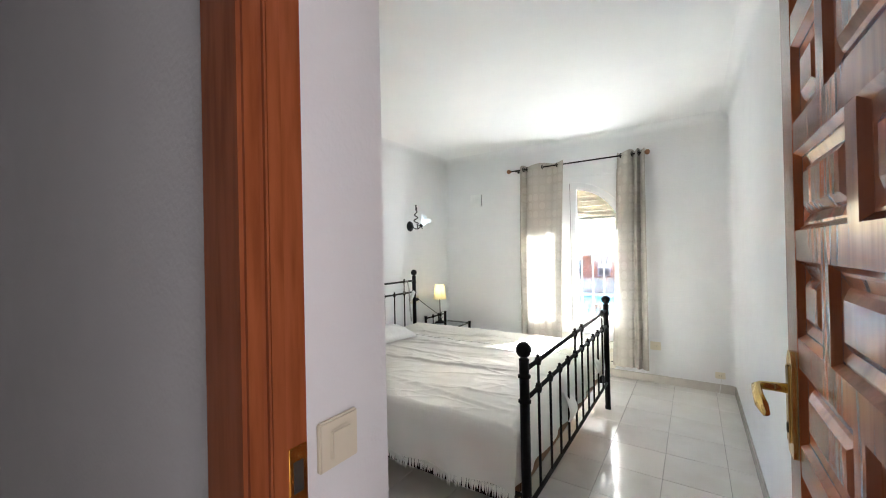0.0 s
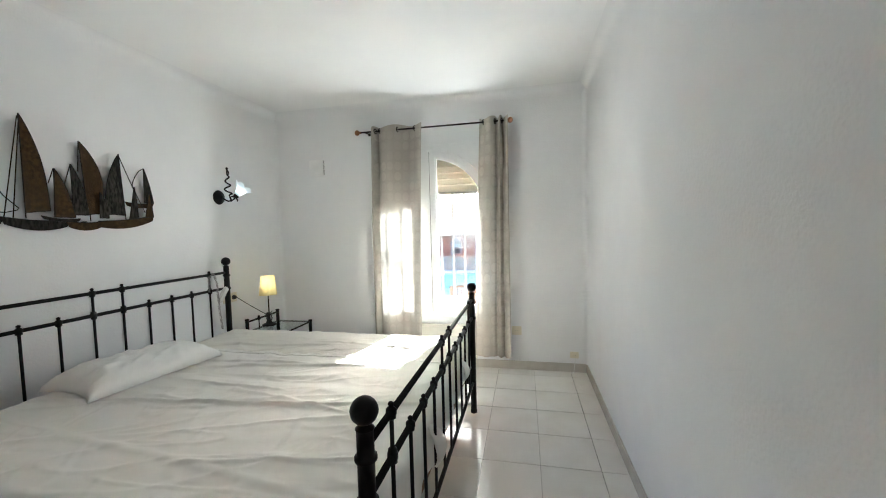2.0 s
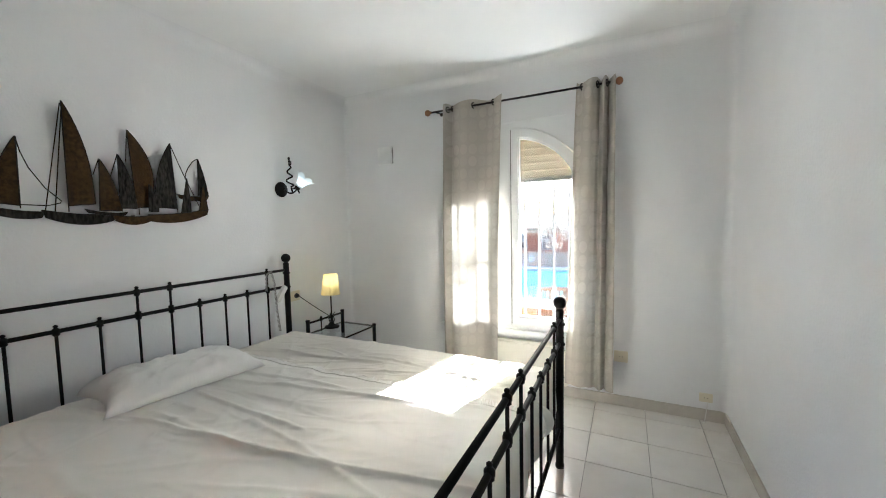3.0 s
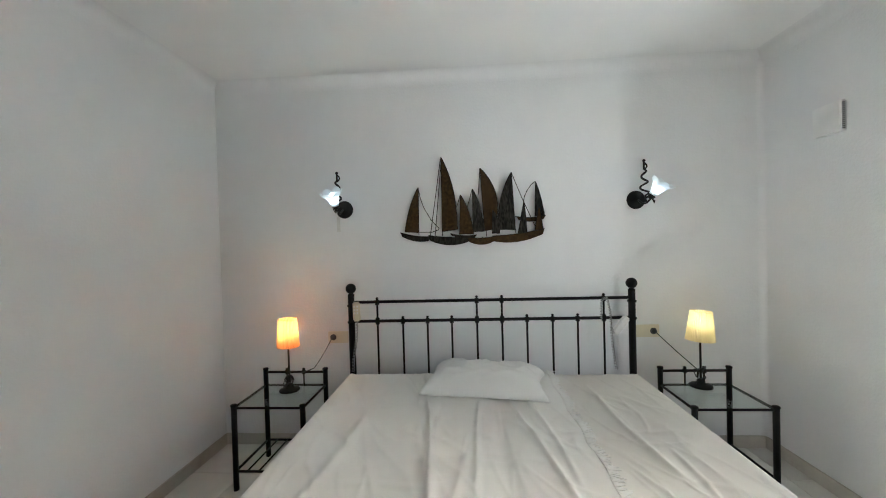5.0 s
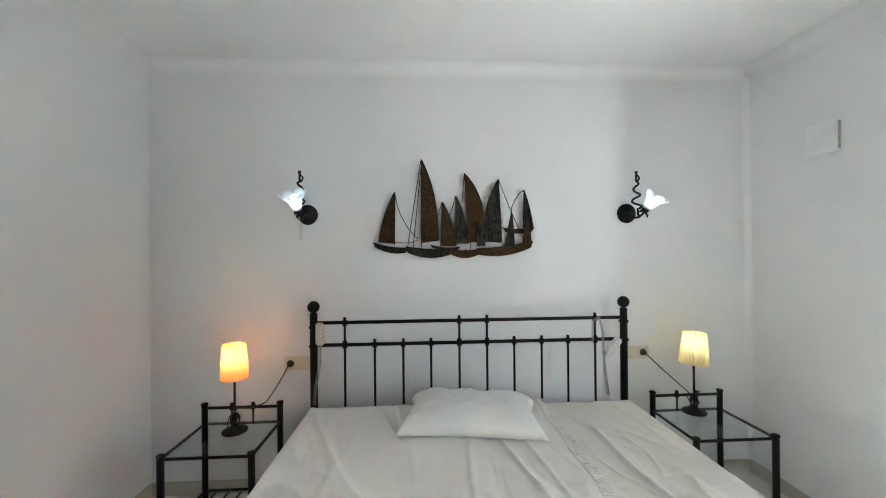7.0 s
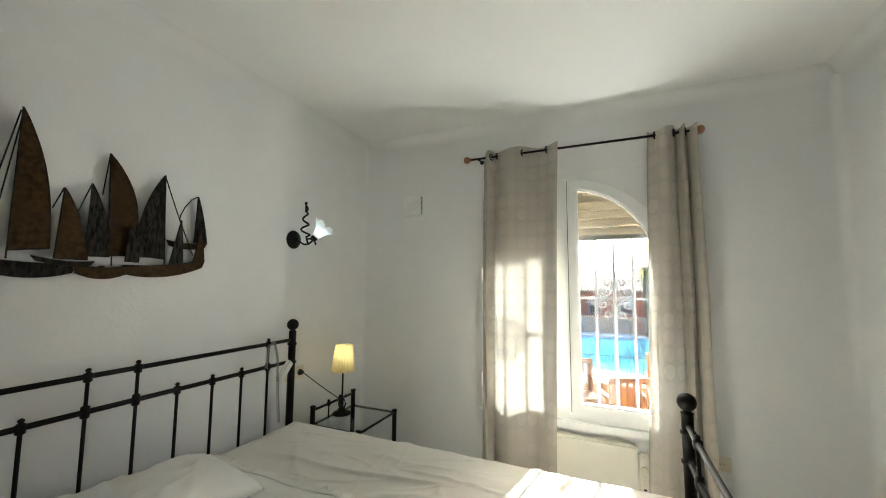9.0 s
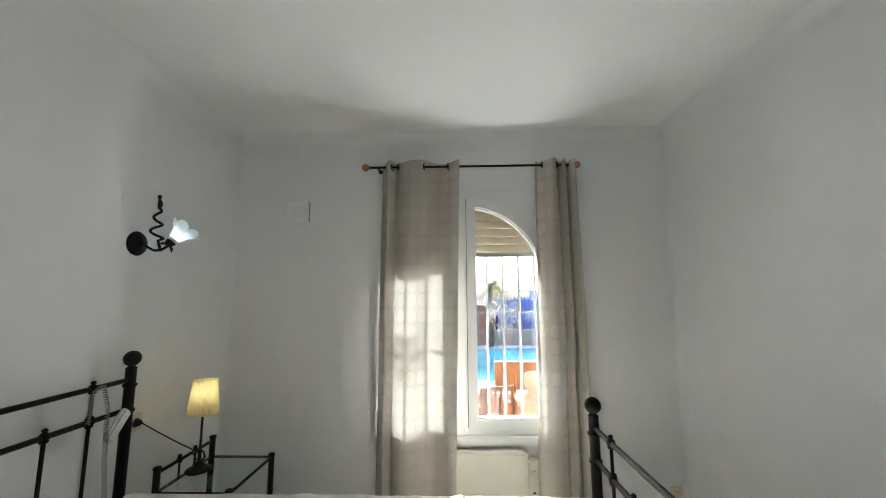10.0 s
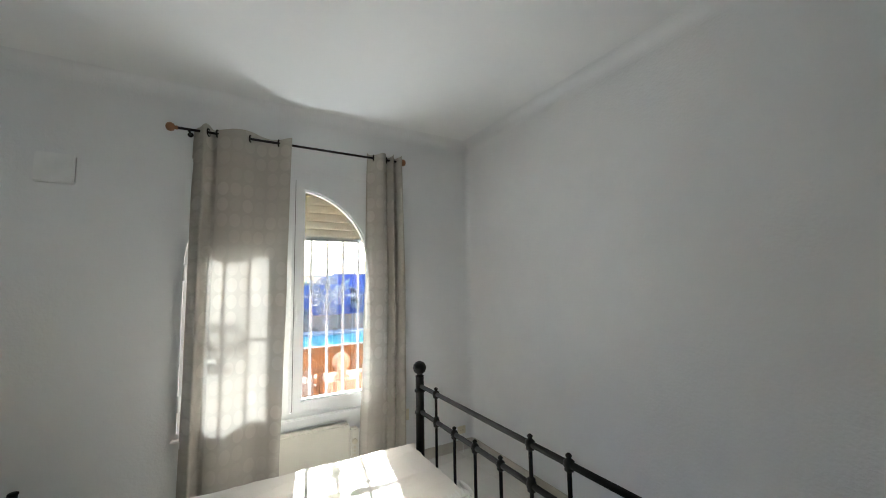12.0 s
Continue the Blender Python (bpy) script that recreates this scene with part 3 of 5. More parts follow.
def curtain(name, x0, x1, b0, b1, z0, z1, waves, amp, phase, label, cloth_width, eyelets, side=1.0):
    """A pleated curtain from x0..x1 at the top to b0..b1 at the hem, its pleats flattening downwards."""
    top = thing(name, ((x0 + x1) / 2, RY, z1), label, "curtain", "pair of curtains")
    nu, nv = 150, 60
    cx = (x0 + x1) / 2
    bm = bmesh.new()
    uvl = bm.loops.layers.uv.new("cloth")
    grid = []
    for j in range(nv + 1):
        v = j / nv
        row = []
        for i in range(nu + 1):
            u = i / nu
            xa = x0 + (x1 - x0) * u
            xb = b0 + (b1 - b0) * u
            s = v ** 0.8
            w = waves(u)
            a = amp * (1.0 - 0.25 * v) * (1 + 0.25 * noise.noise((u * 3, v * 1.5, phase)))
            y = -0.055 * min(1, 2.2 * v) + a * math.sin(w + 0.25 * noise.noise((u * 2, v * 3, 5 + phase))) + 0.012 * noise.noise((u * 5, v * 4, 9 + phase)) * v
            y += 0.05 * max(0.0, 1 - u / 0.05) * side
            x = xa + (xb - xa) * s + 0.008 * noise.noise((u * 4, v * 5, 3 + phase)) * v + 0.006 * math.sin(math.pi * v) * (1 - u) ** 2
            z = z1 - (z1 - z0) * v + (0.012 * math.cos(w) if j == 0 else 0) + 0.010 * noise.noise((u * 6, 0, phase)) * v
            row.append(bm.verts.new((x - cx, y, z - z1)))
        grid.append(row)
    for j in range(nv):
        for i in range(nu):
            f = bm.faces.new((grid[j][i], grid[j + 1][i], grid[j + 1][i + 1], grid[j][i + 1]))
            for lp, (du, dv) in zip(f.loops, ((0, 0), (0, 1), (1, 1), (1, 0))):
                lp[uvl].uv = ((i + du) / nu * cloth_width, (nv - j - dv) / nv * (z1 - z0))
    part("panel", bm, CURTAIN, top, smooth=True)
    for u in eyelets:
        x = x0 + (x1 - x0) * u - cx
        pts = [(x + 0.006 * math.cos(2 * math.pi * k / 16), 0.022 * math.cos(2 * math.pi * k / 16), RZ - z1 + 0.022 * math.sin(2 * math.pi * k / 16)) for k in range(16)]
        part("eyelet", sweep(pts, 0.005, 8, True), IRON, top, "black eyelet", True)
    return top


curtain("curtain", -1.402, -0.840, -1.404, -0.882, 0.155, 2.355, lambda u: math.pi * float(np.interp(u, (0, 0.07, 0.15, 0.236, 0.56, 0.86, 1), (-1.6, -1, 0, 1, 2, 3, 3.6))), 0.040, 1.0, "beige jacquard curtain with woven ovals, drawn half across", 0.80, (0.15, 0.236, 0.56, 0.86))
curtain("curtain", -0.300, -0.042, -0.375, -0.040, 0.155, 2.355, lambda u: math.pi * float(np.interp(u, (0, 0.15, 0.55, 0.66, 0.78, 0.86, 1), (0.3, 1, 2, 3, 4, 5, 5.6))), 0.036, 7.0, "beige jacquard curtain with woven ovals, gathered at the side", 0.46, (0.15, 0.55, 0.78), 0.0)

# electric radiator under the window
radiator = thing("radiator", (-0.80, YN, 0.0), "cream enamelled electric panel radiator under the window", "radiator")
part("panel", box(-0.36, 0.375, -0.075, -0.012, 0.08, 0.415, 0.012), RADIATOR, radiator)
part("top_grille", box(-0.33, 0.345, -0.062, -0.024, 0.415, 0.421, 0.002), RADIATOR, radiator)
part("control_box", box(0.378, 0.440, -0.072, -0.012, 0.10, 0.375, 0.010), RADIATOR, radiator)
part("knob", lathe([(0.019, 0), (0.019, 0.008), (0.015, 0.012)], 16, Matrix.Translation((0.409, -0.072, 0.29)) @ pose(0, 0, 0, 90, 0, 0)), IVORY, radiator, "round ivory knob")
for z in (0.245, 0.22, 0.195, 0.17):
    part("button", box(0.401, 0.417, -0.0745, -0.0715, z, z + 0.010), DARK if z == 0.17 else IVORY, radiator)
part("power_cable", sweep([(0.10 + 0.24 * k / 14, -0.045, 0.421 + 0.022 * math.sin(math.pi * k / 14)) for k in range(15)], 0.004, 6), WHITE_CABLE, radiator)
for x in (-0.28, 0.28):
    part("bracket", box(x - 0.02, x + 0.02, -0.013, 0.0, 0.12, 0.36), RADIATOR, radiator)

# ---- bed ----
BX0, BX1, BY0, BY1 = -2.364, -0.289, 1.858, 3.706
bed = thing("bed", (BX0, BY0, 0), "black wrought-iron double bed with ball-topped posts", "bed")
L, WD = BX1 - BX0, BY1 - BY0


def bed_end(x, top, rail1, rail2, low, tag):
    board = part(tag, sweep([(x, 0.02, low), (x, WD - 0.02, low)], 0.010, 10), IRON, bed)
    for y in (0, WD):
        part("post", lathe([(0.024, 0), (0.024, 0.02), (0.0215, 0.024), (0.0215, top - 0.235), (0.028, top - 0.232), (0.028, top - 0.222), (0.0215, top - 0.219), (0.0215, top - 0.125), (0.028, top - 0.122), (0.028, top - 0.112), (0.0215, top - 0.109), (0.0215, top - 0.045), (0.024, top - 0.043), (0.016, top - 0.036), (0.011, top - 0.03)], 16, Matrix.Translation((x, y, 0))), IRON, board, smooth=True)
        part("ball", ball((x, y, top), 0.035), IRON, board, smooth=True)
    for z, r in ((rail1, 0.0105), (rail2, 0.0105)):
        part("rail", sweep([(x, 0.02, z), (x, WD - 0.02, z)], r, 10), IRON, board, smooth=True)
    tall = (0.178, 0.848, 1.013, 1.670)
    short = (0.351, 0.517, 0.680, 1.176, 1.342, 1.503)
    for y in tall + short:
        z1 = rail1 if y in tall else rail2
        part("bar", sweep([(x, y, low), (x, y, z1)], 0.0068, 8), IRON, board, smooth=True)
        for z in ((rail1, rail2) if y in tall else (rail2,)):
            part("knuckle", lathe([(0.008, -0.022), (0.014, -0.018), (0.014, -0.012), (0.0125, -0.010), (0.0165, -0.006), (0.0165, 0.008), (0.012, 0.013), (0.006, 0.017), (0.0095, 0.022), (0.0095, 0.026), (0.004, 0.031)] if z == z1 else [(0.008, -0.024), (0.014, -0.02), (0.014, -0.013), (0.0165, -0.008), (0.0165, 0.008), (0.014, 0.013), (0.014, 0.02), (0.008, 0.024)], 10, Matrix.Translation((x, y, z))), IRON, board, smooth=True)
    return board


bed_end(0, 1.128, 1.035, 0.905, 0.30, "headboard")
bed_end(L, 0.928, 0.836, 0.705, 0.225, "footboard")
for y in (0.0, WD):
    part("side_rail", box(0.02, L - 0.02, y - 0.012 + (0.012 if y == 0 else -0.012), y + 0.012 + (0.012 if y == 0 else -0.012), 0.215, 0.275, 0.003), IRON, bed)
part("slat_base", box(0.05, L - 0.05, 0.05, WD - 0.05, 0.25, 0.30, 0.006), GARDEN_WOOD, bed, "brown wooden slatted base")
for y0, y1 in ((0.03, WD / 2 - 0.004), (WD / 2 + 0.004, WD - 0.03)):
    bmm = box(0.04, L - 0.045, y0, y1, 0.30, 0.535, 0.04)
    m_ = tagged(solo("mattress", bmm, PILLOW, "white mattress under the cotton spread", "mattress", "pair of mattresses"))
    m_.matrix_basis = pose(BX0, BY0, 0)


FOLDS = [(0.49, 0.13, 0.0, 2.1, 0.009, 0.012), (0.62, 0.05, 0.5, 1.5, 0.006, 0.020), (0.86, -0.08, 0.4, 1.3, 0.008, 0.014), (0.98, 0.16, 0.35, 1.7, 0.010, 0.013), (1.08, 0.10, 0.3, 1.2, 0.009, 0.012), (0.28, -0.10, 0.6, 2.0, 0.006, 0.025), (0.80, -0.22, 0.9, 2.0, 0.006, 0.016), (1.45, 0.10, 0.2, 1.2, 0.007, 0.018), (1.60, -0.06, 0.9, 2.0, 0.007, 0.015), (1.38, 0.30, 1.0, 1.9, 0.006, 0.012), (0.18, 0.25, 1.2, 2.0, 0.006, 0.014)]


def spread_height(x, y):
    """Top of the bedspread above the floor, with its soft folds; x from the head, y across from the near side."""
    h = 0.556 + 0.008 * noise.noise((x * 1.3, y * 1.3, 0.3)) + 0.003 * noise.noise((x * 4, y * 3, 1.7))
    d = y - 0.26 * x
    h += 0.006 * max(0, 1 - abs(noise.noise((x * 1.1, d * 4.0, 4.1))) * 6) ** 2
    h += 0.0035 * max(0, 1 - abs(noise.noise((x * 2.3, d * 8.0, 14.1))) * 4) ** 2
    h += 0.0035 * max(0, 1 - abs(noise.noise((x * 3.2 + y, y * 1.4, 8.1))) * 6) ** 2
    # fine creases pressed into the cloth
    h += 0.0030 * max(0, 1 - abs(noise.noise((x * 1.7 + 0.6 * y, d * 5.5, 21.3))) * 13)
    h += 0.0026 * max(0, 1 - abs(noise.noise((x * 4.5, y * 2.6 + 0.5 * x, 31.7))) * 12)
    for y0, slope, x0, x1, height, width in FOLDS:
        if x0 < x < x1:
            fade = min(1, (x - x0) / 0.12, (x1 - x) / 0.12)
            mid = y0 + slope * (x - x0) + 0.012 * math.sin(x * 5 + y0 * 9)
            h += 1.3 * fade * height * math.exp(-((y - mid) / (0.85 * width)) ** 2)
    h -= 0.012 * math.exp(-((y - WD / 2) / 0.05) ** 2)
    return h


def bedspread(name, ya, yb, x_end, drop_a, drop_b, lift, label, fold):
    """One cotton spread: its top follows spread_height, its free sides hang to z = drop, in loose waves."""
    root = thing(name, (BX0, BY0, 0), label, "bedspread", "pair of bedspreads")
    xs = [0.045 + (x_end - 0.045) * i / 260 for i in range(261)]
    bm = bmesh.new()
    grid = []
    for x in xs:
        row = []
        pts = []
        if drop_a is not None:
            for k in range(12):
                f = k / 12
                z = drop_a + (0.52 - drop_a) * f
                wave = 0.016 * (1 - f) * math.sin(x * 17 + 1.5 * noise.noise((x * 2, 0, 2))) + 0.012 * (1 - f) * noise.noise((x * 6, f, 0))
                pts.append((ya - 0.030 - 0.024 * (1 - f) + wave, z + (0.012 * noise.noise((x * 2.2, 4, 4)) if k == 0 else 0)))
            pts += [(ya - 0.022, 0.540), (ya - 0.005, 0.552 + lift)]
        n_top = 180
        for k in range(n_top + 1):
            y = ya + 0.01 + (yb - ya - 0.02) * k / n_top
            edge = min(1, (x_end - x) / 0.05)
            pts.append((y, spread_height(x, y) + lift - 0.035 * (1 - edge) ** 2 - (0.01 * (1 - min(1, (x - 0.045) / 0.06)))))
        if drop_b is not None:
            pts += [(yb + 0.005, 0.552 + lift), (yb + 0.022, 0.540)]
            for k in range(12):
                f = 1 - k / 11
                z = drop_b + (0.52 - drop_b) * f
                wave = 0.016 * (1 - f) * math.sin(x * 15)
                pts.append((yb + 0.028 + 0.02 * (1 - f) + wave, z))
        grid.append([bm.verts.new((x, y, z)) for y, z in pts])
    for k in range(1, 9):
        f = k / 8
        grid.append([bm.verts.new((x_end + 0.004 + 0.010 * math.sin(y * 19 + 2 * noise.noise((y * 3, 0, 6))) * f + 0.006 * f, y, min(z, 0.535 - (0.20 + 0.03 * noise.noise((y * 4, 2, 2))) * f))) for y, z in pts])
    for a, b in zip(grid, grid[1:]):
        for k in range(len(a) - 1):
            bm.faces.new((a[k], a[k + 1], b[k + 1], b[k]))
    part("cloth", bm, SPREAD_BEIGE if fold else SPREAD, root, smooth=True)
    return root


near_spread = bedspread("bedspread", 0.0, 1.29, L - 0.035, 0.305, None, 0.012, "cream cotton bedspread with a knotted fringe, slightly creased", 0)
far_spread = bedspread("bedspread", 1.18, WD, L - 0.03, None, 0.315, 0.0, "beige cotton bedspread tucked under the cream one, creased", 1)


def fringe(root, along, n, length, seed):
    """Knotted threads hung along a line of (place, outward) pairs."""
    rnd = random.Random(seed)
    bm = bmesh.new()
    for k in range(n):
        p, out = along(k / (n - 1))
        p, out = Vector(p), Vector(out)
        ln = length * (0.75 + 0.5 * rnd.random())
        side = Vector((rnd.uniform(-0.006, 0.006), rnd.uniform(-0.004, 0.004), 0))
        add_sweep(bm, [p, p + out * ln * 0.35 + side * 0.4, p + out * ln + side], 0, 5, False, [0.0032, 0.0042, 0.0014])
    return part("fringe", bm, SPREAD, root, "knotted cotton fringe")


fringe(near_spread, lambda f: ((0.05 + (L - 0.09) * f, -0.054 + 0.016 * math.sin((0.05 + (L - 0.09) * f) * 17 + 1.5 * noise.noise(((0.05 + (L - 0.09) * f) * 2, 0, 2))), 0.307 + 0.012 * noise.noise(((0.05 + (L - 0.09) * f) * 2.2, 4, 4))), (0, -0.08, -1)), 260, 0.045, 3)
fringe(near_spread, lambda f: ((0.06 + (L - 0.12) * f, 1.278 + 0.006 * math.sin(f * 40), spread_height(0.06 + (L - 0.12) * f, 1.28) + 0.013), (0.35 * math.sin(f * 60) + 0.2 * math.sin(f * 173), 1, 0.10 * math.sin(f * 97))), 260, 0.042, 5)

# corners of the spread pushed out between the foot bars
for y, z, s in ((0.69, 0.47, 1.0), (1.42, 0.50, 0.8)):
    bm = bmesh.new()
    rows_ = []
    for i in range(13):
        f = i / 12
        row = []
        for k in range(14):
            a = 2 * math.pi * k / 14
            r = s * (0.014 + 0.030 * math.sin(math.pi * min(1, f * 1.15)) ** 0.8) * (1 + 0.25 * math.sin(3 * a + 4 * f))
            row.append(bm.verts.new((L - 0.030 + 0.055 * math.sin(math.pi * f * 0.8) + 0.45 * r * math.cos(a), y + r * math.sin(a) + 0.012 * math.sin(5 * f), z + 0.05 - 0.17 * s * f)))
        rows_.append(row)
    for q0, q1 in zip(rows_, rows_[1:]):
        for k in range(14):
            bm.faces.new((q0[k], q0[(k + 1) % 14], q1[(k + 1) % 14], q1[k]))
    part("tuft", bm, SPREAD, near_spread if y < 1.2 else far_spread, "bunched corner of the spread", True)

# pillow lying flat
def cushion(name, at, turn, lx, ly, hz, label, seed):
    root = thing(name, at, label, "pillow", "", turn)
    bm = bmesh.new()
    n = 44
    sheets = []
    for s in (1, -1):
        g = []
        for i in range(n + 1):
            row = []
            for j in range(n + 1):
                u, v = 2 * i / n - 1, 2 * j / n - 1
                prof = max(0, (1 - abs(u) ** 3.2) * (1 - abs(v) ** 4.5)) ** 0.42
                pinch = 1 - 0.10 * (1 - abs(u) ** 2) * abs(v) ** 6
                z = s * hz * prof * (1 + 0.15 * noise.noise((u * 1.7, v * 2.2, seed))) if s > 0 else -0.010 * prof
                if s > 0:
                    z += 0.011 * prof * max(0, 1 - abs(noise.noise((u * 2 + v, v * 4, seed + 4))) * 5)
                    z += 0.006 * prof * noise.noise((u * 5, v * 6, seed + 2))
                row.append((u * lx / 2 * (1 - 0.07 * (1 - v * v)), v * ly / 2 * (1 - 0.05 * (1 - u * u)) * pinch, z))
            g.append(row)
        sheets.append(g)
    for s, g in enumerate(sheets):
        vs = [[bm.verts.new(p) for p in row] for row in g]
        for i in range(n):
            for j in range(n):
                q = (vs[i][j], vs[i + 1][j], vs[i + 1][j + 1], vs[i][j + 1])
                bm.faces.new(q if s == 0 else q[::-1])
    bmesh.ops.remove_doubles(bm, verts=bm.verts[:], dist=0.0005)
    part("case", bm, PILLOW, root, smooth=True)
    return root


cushion("pillow", (-2.09, 2.74, 0.578), -8, 0.43, 0.72, 0.112, "white cotton pillow, flattened and creased, lying on the spread", 3.3)


# ---- bedside tables ----
def bedside_table(at):
    root = thing("bedside_table", at, "black iron bedside table with a clear glass top", "bedside table", "pair of bedside tables")
    w, d = 0.415, 0.355
    for x, y, h in ((0, 0, 0.507), (0, w, 0.507), (-d, 0, 0.603), (-d, w, 0.603)):
        part("leg", lathe([(0.0145, 0), (0.0155, 0.004), (0.0155, h - 0.012), (0.0185, h - 0.010), (0.0185, h - 0.003), (0.015, h)], 14, Matrix.Translation((x, y, 0))), IRON, root, smooth=True)
    for z in (0.486, 0.112):
        for a, b in (((0, 0.012, z), (0, w - 0.012, z)), ((-d, 0.012, z), (-d, w - 0.012, z)), ((-0.012, 0, z), (-d + 0.012, 0, z)), ((-0.012, w, z), (-d + 0.012, w, z))):
            part("rail", sweep([a, b], 0.0075, 8), IRON, root, smooth=True)
    part("glass_top", box(-d + 0.006, -0.006, 0.006, w - 0.006, 0.4935, 0.4995, 0.0015), TABLE_GLASS, root, "clear glass top").visible_shadow = False
    for k in range(1, 6):
        y = w * k / 6
        part("shelf_bar", sweep([(-0.006, y, 0.113), (-d + 0.006, y, 0.113)], 0.005, 8), IRON, root, smooth=True)
    part("back_rail", sweep([(-d, 0.012, 0.575), (-d, w - 0.012, 0.575)], 0.0085, 8), IRON, root, smooth=True)
    for y in (w * 0.36, w * 0.64):
        part("spindle", sweep([(-d, y, 0.49), (-d, y, 0.575)], 0.005, 8), IRON, root, smooth=True)
        part("knuckle", lathe([(0.008, -0.015), (0.014, -0.008), (0.014, 0.008), (0.009, 0.015), (0.010, 0.024), (0.004, 0.028)], 10, Matrix.Translation((-d, y, 0.575))), IRON, root, smooth=True)
    return root


table = bedside_table((-1.973, 1.262, 0))
copy_thing(table, pose(-1.955, 3.848, 0))


# ---- bedside lamps ----
def bedside_lamp(at, shade_material, bulb_material, label, turn, lean, power, color, r0, r1):
    root = thing("bedside_lamp", at, label, "table lamp", "pair of bedside lamps", turn)
    part("base", lathe([(0.062, 0), (0.064, 0.006), (0.058, 0.012), (0.035, 0.018), (0.022, 0.026), (0.014, 0.034), (0.010, 0.05)], 20), IRON, root, smooth=True)
    part("stem", lathe([(0.007, 0.045), (0.007, 0.085), (0.011, 0.090), (0.011, 0.098), (0.006, 0.103), (0.006, 0.36)], 12), IRON, root, smooth=True)
    for a in range(0, 360, 90):
        c, s = math.cos(radians(a)), math.sin(radians(a))
        part("leaf_scroll", sweep([(0.006 * c, 0.006 * s, 0.10), (0.018 * c, 0.018 * s, 0.09), (0.024 * c, 0.024 * s, 0.06), (0.015 * c, 0.015 * s, 0.035), (0.03 * c, 0.03 * s, 0.02)], 0.004, 6), IRON, root)
    tilt = pose(0, 0, 0.285, lean, 0, 0)
    bm = bmesh.new()
    n = 84
    h = 0.176
    rings = []
    for j in range(9):
        f = j / 8
        r = r0 + (r1 - r0) * f
        row = []
        for k in range(n):
            a = 2 * math.pi * k / n
            p = r + (0.0030 if k % 2 else -0.0022)
            row.append(bm.verts.new(tilt @ Vector((p * math.cos(a), p * math.sin(a), h * f))))
        rings.append(row)
    for q0, q1 in zip(rings, rings[1:]):
        for k in range(n):
            bm.faces.new((q0[k], q0[(k + 1) % n], q1[(k + 1) % n], q1[k]))
    shade = part("shade", bm, shade_material, root, "pleated fabric shade")
    for r, z in ((r0, 0.0), (r1, h)):
        part("hoop", sweep([tuple(tilt @ Vector((r * math.cos(2 * math.pi * k / 32), r * math.sin(2 * math.pi * k / 32), z))) for k in range(32)], 0.0022, 6, True), shade_material, shade)
    for a in (0, 120, 240):
        part("spoke", sweep([tuple(tilt @ Vector((0.008, 0, h - 0.06))), tuple(tilt @ Vector((r1 * math.cos(radians(a)), r1 * math.sin(radians(a)), h - 0.004)))], 0.0012, 5), IRON, shade)
    part("bulb", lathe([(0.010, 0.36), (0.012, 0.375), (0.020, 0.40), (0.022, 0.418), (0.016, 0.438), (0.004, 0.450)], 14), bulb_material, root, "lit bulb", True)
    bulb_lamp("bedside_bulb_light", root.matrix_basis @ Vector((0, 0, 0.405)), power, color, 0.015)
    return root


bedside_lamp((-2.20, 1.490, 0.4995), SHADE_ORANGE, WARM_BULB, "lit black iron lamp with an apricot pleated fabric shade", 0, 0, 0.0038, (1.0, 0.62, 0.26), 0.067, 0.054)
bedside_lamp((-2.245, 4.055, 0.4995), SHADE_CREAM, PALE_BULB, "lit black iron lamp with a tilted cream pleated shade", 20, -4, 0.003, (1.0, 0.84, 0.50), 0.076, 0.056)

# ---- wall sculpture of ships ----
ships = thing("wall_sculpture", (XW, 2.16, 1.40), "hammered copper and dark bronze wall sculpture of sailing ships", "wall art")


def sail(apex, mast, free, belly, out, material):
    """A curved sail between its apex, the foot of its mast and its free corner; belly is the swell of the free edge."""
    n = 18
    (ay, az), (my, mz), (fy, fz) = apex, mast, free
    edge = []
    for i in range(n + 1):
        f = i / n
        edge.append((ay + (fy - ay) * f + belly * (fy - my) * math.sin(math.pi * f ** 0.85), az + (fz - az) * f))
    foot = [(fy + (my - fy) * f, fz + (mz - fz) * f - 0.004 + 0.005 * math.sin(math.pi * f)) for f in (0.25, 0.5, 0.75, 1.0)]
    outline = edge + foot
    ob = part("sail", plate(outline, 0.004, "x", out), material, ships)
    part("rim", sweep([(out + 0.002, y, z) for y, z in outline], 0.0032, 6, True), SHIP_DARK, ob, smooth=True)
    return ob


def hull(bow, stern, depth, out, material):
    """A boat's side: a deck line sagging a little between its ends, and a keel that rises to both of them."""
    n = 16
    (ay, az), (by, bz) = bow, stern
    up = [(ay + (by - ay) * i / n, az + (bz - az) * i / n - 0.010 * math.sin(math.pi * i / n)) for i in range(n + 1)]
    dn = [(by - 0.012 - (by - ay - 0.024) * i / n, bz + (az - bz) * i / n - 0.010 - (depth - 0.006) * math.sin(math.pi * (0.12 + 0.76 * i / n)) ** 0.7) for i in range(n + 1)]
    ob = part("hull", plate(up + dn, 0.006, "x", out), material, ships)
    part("rim", sweep([(out + 0.003, y, z) for y, z in up], 0.0036, 6), SHIP_DARK, ob, smooth=True)
    return ob


def rigging(points, out, r=0.0026):
    return part("rigging", sweep([(out, y, z) for y, z in points], r, 6), SHIP_DARK, ships, smooth=True)


